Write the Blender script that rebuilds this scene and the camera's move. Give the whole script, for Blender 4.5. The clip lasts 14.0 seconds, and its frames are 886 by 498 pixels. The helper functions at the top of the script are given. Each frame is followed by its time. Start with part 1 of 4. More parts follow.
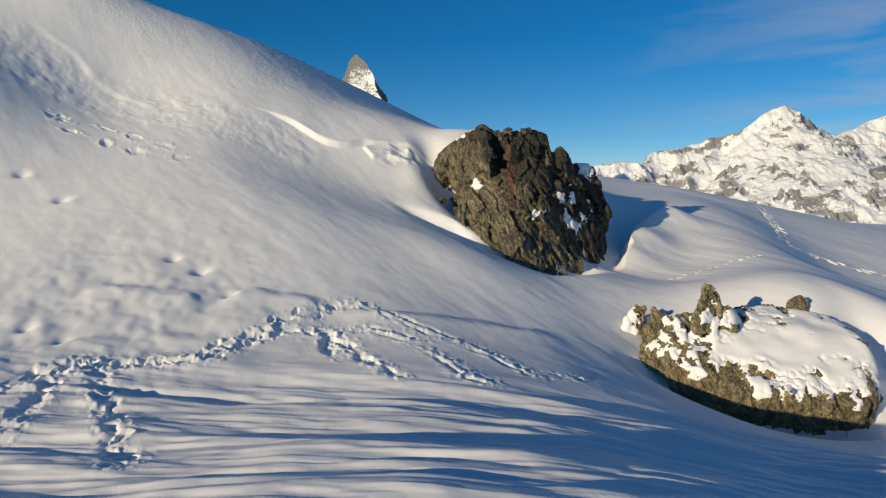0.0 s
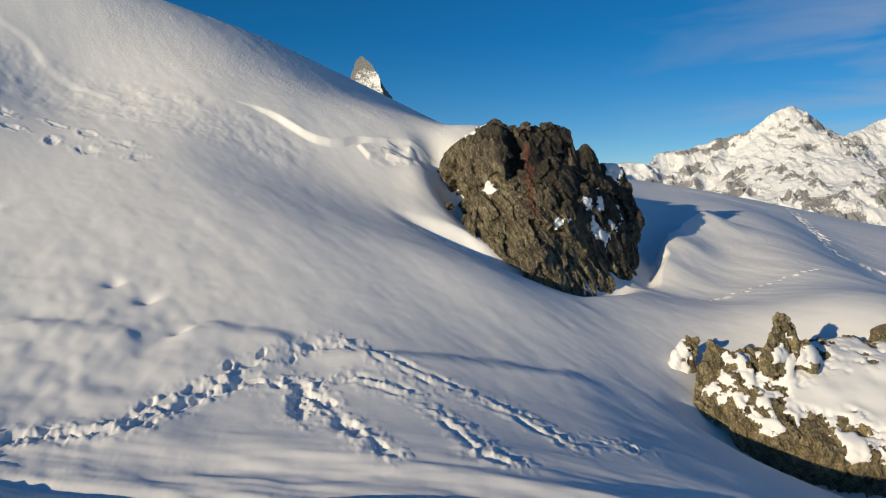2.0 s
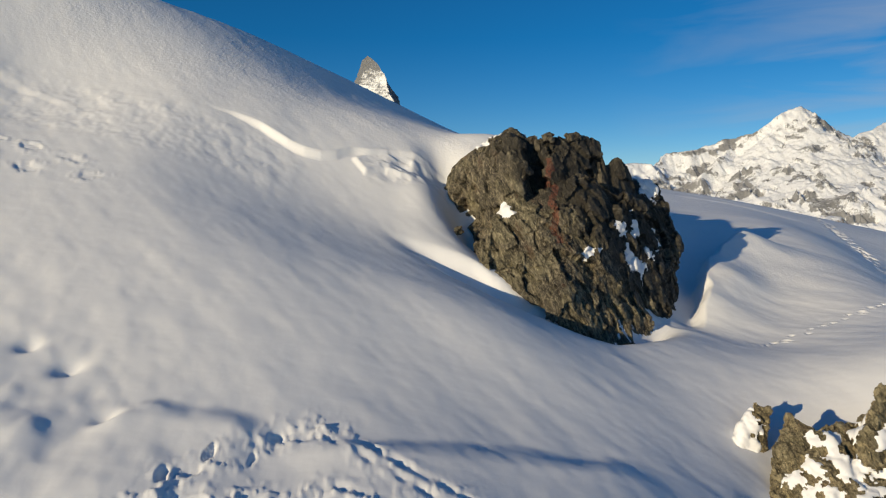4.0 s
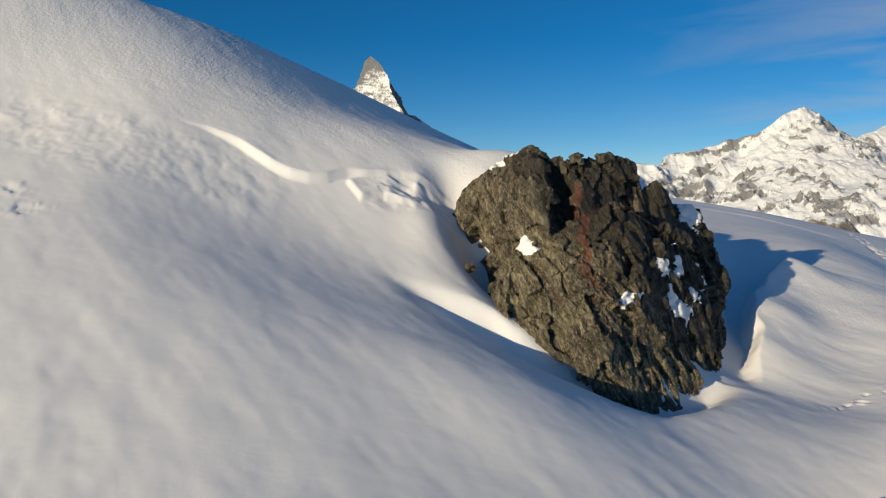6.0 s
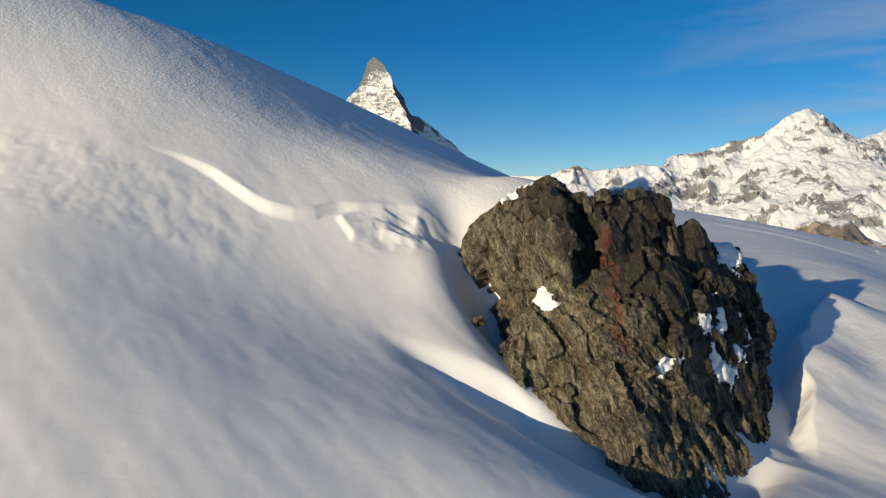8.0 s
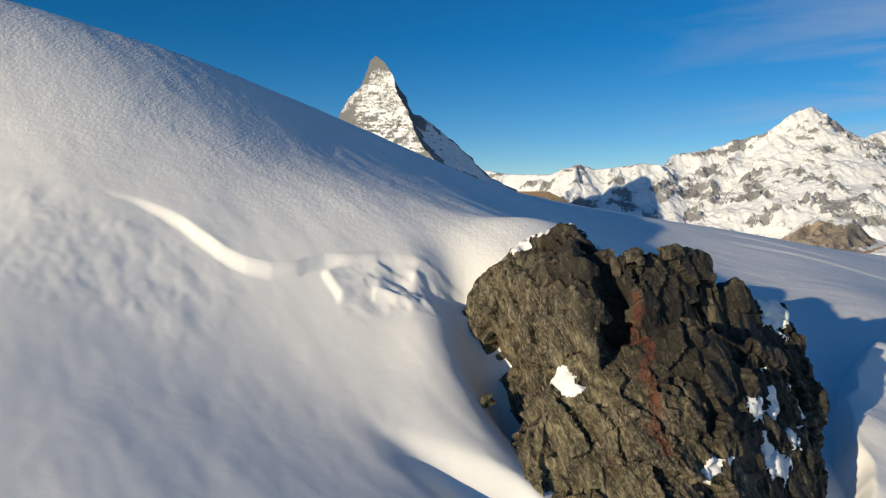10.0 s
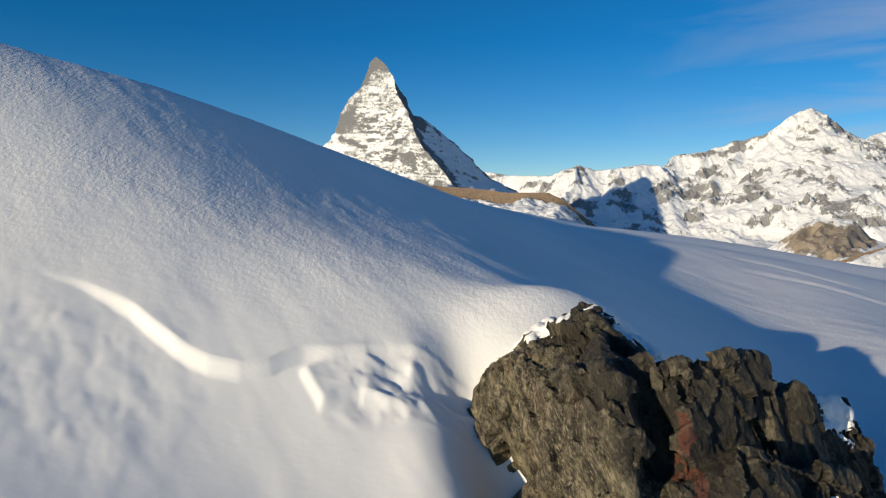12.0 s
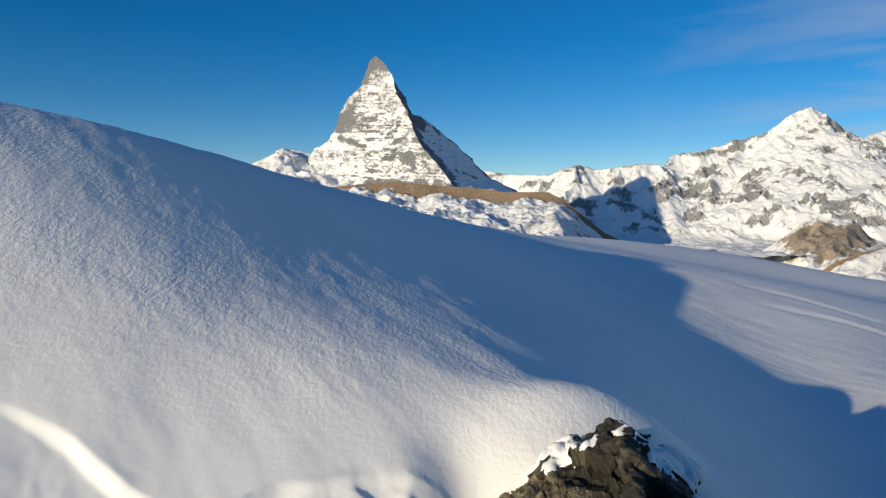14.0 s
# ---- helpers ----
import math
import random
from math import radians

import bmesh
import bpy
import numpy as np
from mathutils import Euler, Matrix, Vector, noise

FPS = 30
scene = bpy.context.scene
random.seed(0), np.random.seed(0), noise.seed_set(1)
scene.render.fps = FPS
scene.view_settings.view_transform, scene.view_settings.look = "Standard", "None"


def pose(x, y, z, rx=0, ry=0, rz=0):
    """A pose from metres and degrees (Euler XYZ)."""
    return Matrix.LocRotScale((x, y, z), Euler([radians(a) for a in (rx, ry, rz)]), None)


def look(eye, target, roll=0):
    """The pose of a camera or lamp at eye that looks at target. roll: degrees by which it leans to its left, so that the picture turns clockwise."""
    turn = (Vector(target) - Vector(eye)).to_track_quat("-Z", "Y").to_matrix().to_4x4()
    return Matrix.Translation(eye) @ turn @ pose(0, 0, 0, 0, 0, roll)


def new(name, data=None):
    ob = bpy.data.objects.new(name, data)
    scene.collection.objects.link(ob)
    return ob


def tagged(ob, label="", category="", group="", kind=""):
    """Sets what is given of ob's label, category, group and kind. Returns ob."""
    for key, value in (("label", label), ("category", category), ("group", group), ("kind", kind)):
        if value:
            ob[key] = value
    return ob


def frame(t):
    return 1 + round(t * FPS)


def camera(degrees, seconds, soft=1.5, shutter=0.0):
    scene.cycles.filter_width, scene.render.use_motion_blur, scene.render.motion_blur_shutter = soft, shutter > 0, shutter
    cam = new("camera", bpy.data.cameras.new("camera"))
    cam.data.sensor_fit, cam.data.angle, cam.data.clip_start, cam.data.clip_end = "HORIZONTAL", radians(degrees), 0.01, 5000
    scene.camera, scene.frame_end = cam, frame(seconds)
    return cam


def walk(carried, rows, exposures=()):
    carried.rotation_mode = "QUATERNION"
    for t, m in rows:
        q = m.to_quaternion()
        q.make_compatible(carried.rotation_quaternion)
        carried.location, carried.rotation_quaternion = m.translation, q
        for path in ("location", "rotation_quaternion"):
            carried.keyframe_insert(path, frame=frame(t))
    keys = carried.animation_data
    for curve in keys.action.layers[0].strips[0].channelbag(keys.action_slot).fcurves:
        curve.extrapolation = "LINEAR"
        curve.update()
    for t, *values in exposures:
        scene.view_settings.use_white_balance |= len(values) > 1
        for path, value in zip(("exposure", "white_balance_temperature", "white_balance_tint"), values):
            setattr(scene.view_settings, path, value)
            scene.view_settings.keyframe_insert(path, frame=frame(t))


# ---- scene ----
cam = camera(68.0, 14.0, 1.2)
PATH = [
    (0, (-0.424, 0.31, 1.413), (-0.366, 2.304, 1.28), -0.4),
    (0.5, (-0.416, 1.144, 1.434), (-0.361, 3.139, 1.302), -0.4),
    (1, (-0.404, 1.91, 1.458), (-0.353, 3.905, 1.328), -0.4),
    (1.5, (-0.38, 2.679, 1.518), (-0.334, 4.675, 1.388), -0.4),
    (2, (-0.362, 3.409, 1.583), (-0.322, 5.405, 1.454), -0.5),
    (2.5, (-0.363, 4.16, 1.716), (-0.327, 6.155, 1.587), -0.4),
    (3, (-0.343, 4.834, 1.874), (-0.313, 6.83, 1.743), -0.3),
    (3.5, (-0.344, 5.538, 2.043), (-0.318, 7.534, 1.912), -0.3),
    (4, (-0.358, 6.195, 2.188), (-0.335, 8.191, 2.059), -0.3),
    (6.5, (-0.472, 9.234, 3.047), (-0.459, 11.23, 2.919), -0.2),
    (7, (-0.473, 9.731, 3.213), (-0.461, 11.726, 3.085), -0.1),
    (7.5, (-0.47, 10.239, 3.426), (-0.461, 12.235, 3.299), -0.1),
    (8, (-0.47, 10.681, 3.656), (-0.463, 12.677, 3.53), -0.1),
    (10.5, (-0.465, 12.99, 4.863), (-0.465, 14.985, 4.733), -0.1),
    (11, (-0.478, 13.483, 5.14), (-0.478, 15.478, 5.01), -0.1),
    (11.5, (-0.488, 13.98, 5.488), (-0.488, 15.975, 5.36), -0.1),
    (12, (-0.483, 14.425, 5.814), (-0.483, 16.421, 5.687), -0.1),
    (12.5, (-0.494, 14.849, 6.176), (-0.494, 16.845, 6.049), -0.1),
    (13, (-0.5, 15.251, 6.5), (-0.5, 17.247, 6.372), -0.0),
    (13.5, (-0.513, 15.684, 6.827), (-0.511, 17.68, 6.698), 0.0),
    (14, (-0.512, 16.139, 7.161), (-0.51, 18.134, 7.031), -0.1),
]
walk(cam, [(t, look(eye, target, roll)) for t, eye, target, roll in PATH],
     [(0.0, 0.02, 7450, 12), (3.5, -0.02, 7450, 12), (7.0, 0.06, 7550, 12), (10.5, 0.13, 7350, 12), (14.0, 0.16, 7200, 12)])

# ---- world and light: a low winter sun behind and to the left ----
SUN_AZ, SUN_EL = 227.0, 11.2
world = bpy.data.worlds.new("world")
scene.world = world
world.use_nodes = True
wn, wl = world.node_tree.nodes, world.node_tree.links
wn.clear()
w_out, w_bg, w_sky = wn.new("ShaderNodeOutputWorld"), wn.new("ShaderNodeBackground"), wn.new("ShaderNodeTexSky")
w_sky.sky_type, w_sky.sun_disc = "NISHITA", False
w_sky.sun_elevation, w_sky.sun_rotation = radians(SUN_EL), radians(SUN_AZ)
w_sky.altitude, w_sky.air_density, w_sky.dust_density, w_sky.ozone_density = 2800, 1.0, 0.6, 3.0
w_bg.inputs["Strength"].default_value = 0.107
w_deep = wn.new("ShaderNodeHueSaturation")
w_deep.inputs["Saturation"].default_value = 1.34
w_deep.inputs["Hue"].default_value = 0.504
wl.new(w_sky.outputs[0], w_deep.inputs["Color"])
# thin high cloud low in the sky to the right
w_tex, w_map, w_noise, w_ramp, w_mix = wn.new("ShaderNodeTexCoord"), wn.new("ShaderNodeMapping"), wn.new("ShaderNodeTexNoise"), wn.new("ShaderNodeValToRGB"), wn.new("ShaderNodeMix")
w_map.inputs["Scale"].default_value, w_map.inputs["Rotation"].default_value = (2.0, 2.0, 11.0), (0.0, radians(14), 0.0)
w_noise.inputs["Scale"].default_value, w_noise.inputs["Detail"].default_value, w_noise.inputs["Distortion"].default_value = 1.6, 6, 0.8
w_ramp.color_ramp.elements[0].position, w_ramp.color_ramp.elements[1].position = 0.46, 0.85
w_sep, w_side, w_amt = wn.new("ShaderNodeSeparateXYZ"), wn.new("ShaderNodeMapRange"), wn.new("ShaderNodeMath")
w_side.inputs["From Min"].default_value, w_side.inputs["From Max"].default_value, w_side.inputs["To Max"].default_value = 0.25, 0.6, 0.75
w_amt.operation, w_mix.data_type = "MULTIPLY", "RGBA"
w_mix.inputs[7].default_value = (3.6, 4.0, 4.8, 1)
wl.new(w_tex.outputs["Generated"], w_map.inputs[0])
wl.new(w_map.outputs[0], w_noise.inputs["Vector"])
wl.new(w_noise.outputs["Fac"], w_ramp.inputs[0])
wl.new(w_tex.outputs["Generated"], w_sep.inputs[0])
wl.new(w_sep.outputs[0], w_side.inputs["Value"])
wl.new(w_ramp.outputs[0], w_amt.inputs[0])
wl.new(w_side.outputs[0], w_amt.inputs[1])
wl.new(w_amt.outputs[0], w_mix.inputs[0])
wl.new(w_deep.outputs[0], w_mix.inputs[6])
wl.new(w_mix.outputs[2], w_bg.inputs["Color"])
wl.new(w_bg.outputs[0], w_out.inputs["Surface"])

sun_data = bpy.data.lights.new("sun", "SUN")
sun_data.energy, sun_data.angle, sun_data.color = 3.9, radians(0.53), (1.0, 0.90, 0.67)
sun = new("sun", sun_data)
SUN_TO = Vector((math.sin(radians(SUN_AZ)) * math.cos(radians(SUN_EL)), math.cos(radians(SUN_AZ)) * math.cos(radians(SUN_EL)), math.sin(radians(SUN_EL))))
sun.matrix_world = look(SUN_TO * 50, (0, 0, 0))


# ---- lattice noise ----
def lattice(ix, iy, iz, seed):
    n = (ix.astype(np.uint32) * np.uint32(374761393) + iy.astype(np.uint32) * np.uint32(668265263)
         + iz.astype(np.uint32) * np.uint32(2246822519) + np.uint32(seed * 3266489917 % 4294967296))
    n = (n ^ (n >> np.uint32(13))) * np.uint32(1274126177)
    n = (n ^ (n >> np.uint32(16))) * np.uint32(2654435761)
    return ((n ^ (n >> np.uint32(15))) & np.uint32(0xFFFFFF)).astype(np.float64) / 8388607.5 - 1.0


def smooth_noise(x, y, z=None, seed=0):
    """Value noise in -1..1, in the plane or in space."""
    x, y = np.asarray(x, float), np.asarray(y, float)
    fx, fy = np.floor(x), np.floor(y)
    ix, iy = fx.astype(np.int64), fy.astype(np.int64)
    u, v = x - fx, y - fy
    u, v = u * u * u * (u * (u * 6 - 15) + 10), v * v * v * (v * (v * 6 - 15) + 10)

    def sheet(k):
        a, b = lattice(ix, iy, k, seed), lattice(ix + 1, iy, k, seed)
        c, d = lattice(ix, iy + 1, k, seed), lattice(ix + 1, iy + 1, k, seed)
        return (a + (b - a) * u) * (1 - v) + (c + (d - c) * u) * v

    if z is None:
        return sheet(np.zeros_like(ix))
    fz = np.floor(z)
    k, w = fz.astype(np.int64), z - fz
    w = w * w * w * (w * (w * 6 - 15) + 10)
    return sheet(k) * (1 - w) + sheet(k + 1) * w


def fbm(x, y, z=None, octaves=4, seed=0, gain=0.5):
    total, amp = 0.0, 1.0
    for n in range(octaves):
        k = 2.03**n
        total = total + amp * smooth_noise(x * k + 7.3 * n, y * k - 3.1 * n, None if z is None else z * k + 1.7 * n, seed + n)
        amp *= gain
    return total


def ridged(x, y, z=None, octaves=4, seed=0, gain=0.5):
    total, amp = 0.0, 1.0
    for n in range(octaves):
        k = 2.07**n
        total = total + amp * (1 - 2 * np.abs(smooth_noise(x * k + 5.1 * n, y * k + 2.7 * n, None if z is None else z * k - 3.3 * n, seed + n)))
        amp *= gain
    return total


def step(a, b, v):
    s = np.clip((v - a) / (b - a), 0, 1)
    return s * s * (3 - 2 * s)


# ---- materials ----
def material(name):
    m = bpy.data.materials.new(name)
    m.use_nodes = True
    return m, m.node_tree.nodes, m.node_tree.links, m.node_tree.nodes["Principled BSDF"]


def place_node(nodes, links, scale=(1, 1, 1), turn=(0, 0, 0)):
    geo, mapping = nodes.new("ShaderNodeNewGeometry"), nodes.new("ShaderNodeMapping")
    mapping.inputs["Scale"].default_value = scale
    mapping.inputs["Rotation"].default_value = [radians(a) for a in turn]
    links.new(geo.outputs["Position"], mapping.inputs["Vector"])
    return mapping.outputs[0]


def noise_node(nodes, links, vector, scale, detail=5, rough=0.55, distort=0.0):
    n = nodes.new("ShaderNodeTexNoise")
    n.inputs["Scale"].default_value, n.inputs["Detail"].default_value = scale, detail
    n.inputs["Roughness"].default_value, n.inputs["Distortion"].default_value = rough, distort
    links.new(vector, n.inputs["Vector"])
    return n.outputs["Fac"]


def ramp_node(nodes, links, value, stops):
    r = nodes.new("ShaderNodeValToRGB")
    while len(r.color_ramp.elements) < len(stops):
        r.color_ramp.elements.new(0.5)
    for e, (at, col) in zip(r.color_ramp.elements, stops):
        e.position, e.color = at, (*col, 1) if len(col) == 3 else (*(col * 3), 1)
    links.new(value, r.inputs[0])
    return r.outputs[0]


def maths(nodes, links, kind, a, b, clamp=False):
    n = nodes.new("ShaderNodeMath")
    n.operation, n.use_clamp = kind, clamp
    for socket, v in zip(n.inputs, (a, b)):
        if isinstance(v, (int, float)):
            socket.default_value = v
        else:
            links.new(v, socket)
    return n.outputs[0]


def mixed(nodes, links, fac, a, b):
    n = nodes.new("ShaderNodeMix")
    n.data_type = "RGBA"
    for socket, v in zip((n.inputs[0], n.inputs[6], n.inputs[7]), (fac, a, b)):
        if isinstance(v, (int, float)):
            socket.default_value = v
        elif isinstance(v, tuple):
            socket.default_value = (*v, 1)
        else:
            links.new(v, socket)
    return n.outputs[2]


def bumped(nodes, links, height, strength, distance, base=None):
    b = nodes.new("ShaderNodeBump")
    b.inputs["Strength"].default_value, b.inputs["Distance"].default_value = strength, distance
    links.new(height, b.inputs["Height"])
    if base:
        links.new(base, b.inputs["Normal"])
    return b.outputs[0]


def snow_material():
    m, n, l, bsdf = material("snow")
    p = place_node(n, l)
    streak = place_node(n, l, (0.5, 2.2, 1), (0, 0, 38))
    tone = noise_node(n, l, p, 0.35, 3)
    l.new(ramp_node(n, l, tone, [(0.3, (0.83, 0.835, 0.845)), (0.7, (0.89, 0.89, 0.89))]), bsdf.inputs["Base Color"])
    coarse = bumped(n, l, noise_node(n, l, streak, 2.6, 4), 0.12, 0.03)
    # knobbly wind crust on the upper flank, patchy
    sep, rise = n.new("ShaderNodeSeparateXYZ"), n.new("ShaderNodeMapRange")
    l.new(p, sep.inputs[0])
    rise.inputs["From Min"].default_value, rise.inputs["From Max"].default_value = 23.8, 26.0
    rise.inputs["To Min"].default_value = 0.10
    l.new(sep.outputs[1], rise.inputs["Value"])
    patchy = ramp_node(n, l, noise_node(n, l, p, 0.5, 3), [(0.36, (0.55,)), (0.6, (1.0,))])
    knobs = maths(n, l, "MULTIPLY", maths(n, l, "MULTIPLY", rise.outputs[0], patchy), noise_node(n, l, place_node(n, l, (1.0, 0.62, 1.0), (0, 0, -25)), 13.0, 2, 0.5, 0.3))
    crust = bumped(n, l, knobs, 1.0, 0.016, coarse)
    grain = bumped(n, l, noise_node(n, l, p, 60.0, 3, 0.7), 0.2, 0.004, crust)
    l.new(grain, bsdf.inputs["Normal"])
    bsdf.inputs["Roughness"].default_value = 0.62
    bsdf.inputs["Specular IOR Level"].default_value = 0.25
    return m


def rock_material(name, dark, mid, light, vein_and_shade=None):
    m, n, l, bsdf = material(name)
    p = place_node(n, l)
    grain_map = n.new("ShaderNodeMapping")
    grain_map.inputs["Scale"].default_value = (2.3, 1.2, 0.6)
    l.new(place_node(n, l, (1, 1, 1), (0, 25, 0)), grain_map.inputs["Vector"])
    grainy = grain_map.outputs[0]
    big = noise_node(n, l, p, 0.9, 4, 0.6, 0.4)
    fine = noise_node(n, l, grainy, 4.5, 8, 0.68, 0.6)
    speck = noise_node(n, l, p, 22.0, 5, 0.75)
    col = ramp_node(n, l, fine, [(0.38, dark), (0.52, mid), (0.68, light)])
    col = mixed(n, l, ramp_node(n, l, big, [(0.42, (0.0,)), (0.62, (0.75,))]), col, ramp_node(n, l, fine, [(0.35, tuple(c * 0.75 for c in dark)), (0.55, tuple((a + b) / 2 for a, b in zip(dark, mid))), (0.75, mid)]))
    mottle = noise_node(n, l, grainy, 7.5, 7, 0.75, 0.8)
    col = mixed(n, l, ramp_node(n, l, mottle, [(0.38, (0.7,)), (0.48, (0.0,))]), col, tuple(c * 0.8 for c in dark))
    col = mixed(n, l, ramp_node(n, l, mottle, [(0.57, (0.0,)), (0.66, (0.9,))]), col, light)
    lichen = ramp_node(n, l, noise_node(n, l, p, 1.7, 7, 0.7), [(0.50, (0.0,)), (0.60, (0.7,))])
    col = mixed(n, l, maths(n, l, "MULTIPLY", lichen, ramp_node(n, l, mottle, [(0.4, (0.25,)), (0.6, (1.0,))])), col, ramp_node(n, l, speck, [(0.35, (0.085, 0.076, 0.045)), (0.65, (0.31, 0.265, 0.16))]))
    pale = ramp_node(n, l, noise_node(n, l, grainy, 2.6, 8, 0.75, 1.2), [(0.55, (0.0,)), (0.62, (0.6,))])
    col = mixed(n, l, maths(n, l, "MULTIPLY", pale, ramp_node(n, l, speck, [(0.42, (0.0,)), (0.58, (1.0,))])), col, light)
    tan = ramp_node(n, l, fine, [(0.38, (0.035, 0.032, 0.02)), (0.52, (0.19, 0.165, 0.098)), (0.68, (0.5, 0.44, 0.29))])
    col = mixed(n, l, ramp_node(n, l, noise_node(n, l, p, 0.8, 4, 0.6, 0.6), [(0.44, (0.0,)), (0.56, (0.75,))]), col, tan)
    rusty = ramp_node(n, l, noise_node(n, l, grainy, 1.3, 6, 0.7), [(0.56, (0.0,)), (0.68, (0.55,))])
    col = mixed(n, l, rusty, col, (0.16, 0.075, 0.04))
    col = mixed(n, l, ramp_node(n, l, speck, [(0.35, (0.55,)), (0.5, (0.0,))]), col, tuple(c * 0.45 for c in dark))
    fleck = noise_node(n, l, grainy, 19.0, 4, 0.7, 0.5)
    col = mixed(n, l, ramp_node(n, l, fleck, [(0.57, (0.0,)), (0.63, (0.85,))]), col, tuple(0.25 * a + 0.75 * b for a, b in zip(mid, light)))
    col = mixed(n, l, ramp_node(n, l, fleck, [(0.36, (0.8,)), (0.42, (0.0,))]), col, tuple(c * 0.5 for c in dark))
    if vein_and_shade:
        # shade on the upper part beyond the vein, painted in as near-black colour
        upper = n.new("ShaderNodeVectorMath")
        upper.operation = "DOT_PRODUCT"
        upper.inputs[1].default_value = (0.72, 0.0, 0.69)
        l.new(p, upper.inputs[0])
        edge = maths(n, l, "ADD", upper.outputs["Value"], maths(n, l, "MULTIPLY", maths(n, l, "SUBTRACT", noise_node(n, l, p, 1.7, 6, 0.65), 0.5), 2.2))
        painted_shade = ramp_node(n, l, maths(n, l, "MULTIPLY", edge, 0.1), [(0.30, (0.0,)), (0.35, (0.88,))])
        col = mixed(n, l, painted_shade, col, ramp_node(n, l, mottle, [(0.4, (0.012, 0.011, 0.01)), (0.6, (0.042, 0.037, 0.030)), (0.72, (0.15, 0.13, 0.095))]))
        # a rust-red vein down the face
        (sx, sy, sz), width, half = vein_and_shade
        sep = n.new("ShaderNodeSeparateXYZ")
        l.new(place_node(n, l), sep.inputs[0])
        wob = maths(n, l, "MULTIPLY", maths(n, l, "SUBTRACT", noise_node(n, l, p, 2.5, 5), 0.5), 0.7)
        dx = maths(n, l, "ABSOLUTE", maths(n, l, "ADD", maths(n, l, "SUBTRACT", sep.outputs[0], sx), wob), 0.0)
        dz = maths(n, l, "ABSOLUTE", maths(n, l, "SUBTRACT", sep.outputs[2], sz), 0.0)
        vein = maths(n, l, "MULTIPLY", maths(n, l, "LESS_THAN", dx, width), maths(n, l, "LESS_THAN", dz, half))
        vein = maths(n, l, "MULTIPLY", vein, maths(n, l, "GREATER_THAN", speck, 0.45))
        vein = maths(n, l, "MULTIPLY", vein, maths(n, l, "LESS_THAN", sep.outputs[1], sy))
        col = mixed(n, l, maths(n, l, "MULTIPLY", vein, 0.6), col, (0.2, 0.055, 0.032))
    # broken edges are worn paler
    wear = n.new("ShaderNodeNewGeometry")
    worn = maths(n, l, "MULTIPLY", ramp_node(n, l, wear.outputs["Pointiness"], [(0.52, (0.0,)), (0.60, (0.5,))]), ramp_node(n, l, speck, [(0.35, (0.2,)), (0.6, (1.0,))]))
    col = mixed(n, l, worn, col, tuple(0.35 * a + 0.65 * b for a, b in zip(mid, light)))
    l.new(col, bsdf.inputs["Base Color"])
    a = bumped(n, l, mottle, 1.0, 0.045, bumped(n, l, fine, 0.8, 0.04))
    b = bumped(n, l, speck, 0.9, 0.012, bumped(n, l, fleck, 0.9, 0.024, a))
    l.new(b, bsdf.inputs["Normal"])
    l.new(ramp_node(n, l, speck, [(0.3, (0.55,)), (0.7, (0.85,))]), bsdf.inputs["Roughness"])
    bsdf.inputs["Specular IOR Level"].default_value = 0.4
    return m


def alpine_material(name, rock_a, rock_b, cover, unit, bare=False, dusted=0.09, speckle=1.5):
    """Snow lying on rock: the steeper and rougher the ground, the less of it holds. cover shifts the limit; unit: metres of the streaks."""
    m, n, l, bsdf = material(name)
    p = place_node(n, l)
    bands = place_node(n, l, (1, 1, 1.4), (9, -14, 0))
    geo, sep = n.new("ShaderNodeNewGeometry"), n.new("ShaderNodeSeparateXYZ")
    l.new(geo.outputs["Normal"], sep.inputs[0])
    fine = noise_node(n, l, bands, 1 / unit, 8, 0.68, 0.5)
    broad = noise_node(n, l, p, 0.22 / unit, 4, 0.6)
    hold = maths(n, l, "ADD", maths(n, l, "MULTIPLY", sep.outputs[2], 0.75), maths(n, l, "MULTIPLY", maths(n, l, "SUBTRACT", fine, 0.5), speckle))
    hold = maths(n, l, "ADD", hold, maths(n, l, "MULTIPLY", maths(n, l, "SUBTRACT", broad, 0.5), 0.9))
    hold = maths(n, l, "ADD", hold, cover)
    if bare:
        swept = n.new("ShaderNodeAttribute")
        swept.attribute_name = "swept"
        hold = maths(n, l, "SUBTRACT", hold, swept.outputs["Fac"])
    mask = ramp_node(n, l, hold, [(0.45 - dusted, (0.0,)), (0.45 + dusted, (1.0,))])
    rock = ramp_node(n, l, noise_node(n, l, bands, 2.3 / unit, 6, 0.7), [(0.3, rock_a), (0.7, rock_b)])
    l.new(mixed(n, l, mask, rock, (0.84, 0.855, 0.88)), bsdf.inputs["Base Color"])
    l.new(bumped(n, l, fine, 0.8, unit * 0.3), bsdf.inputs["Normal"])
    bsdf.inputs["Roughness"].default_value = 0.8
    bsdf.inputs["Specular IOR Level"].default_value = 0.15
    return m


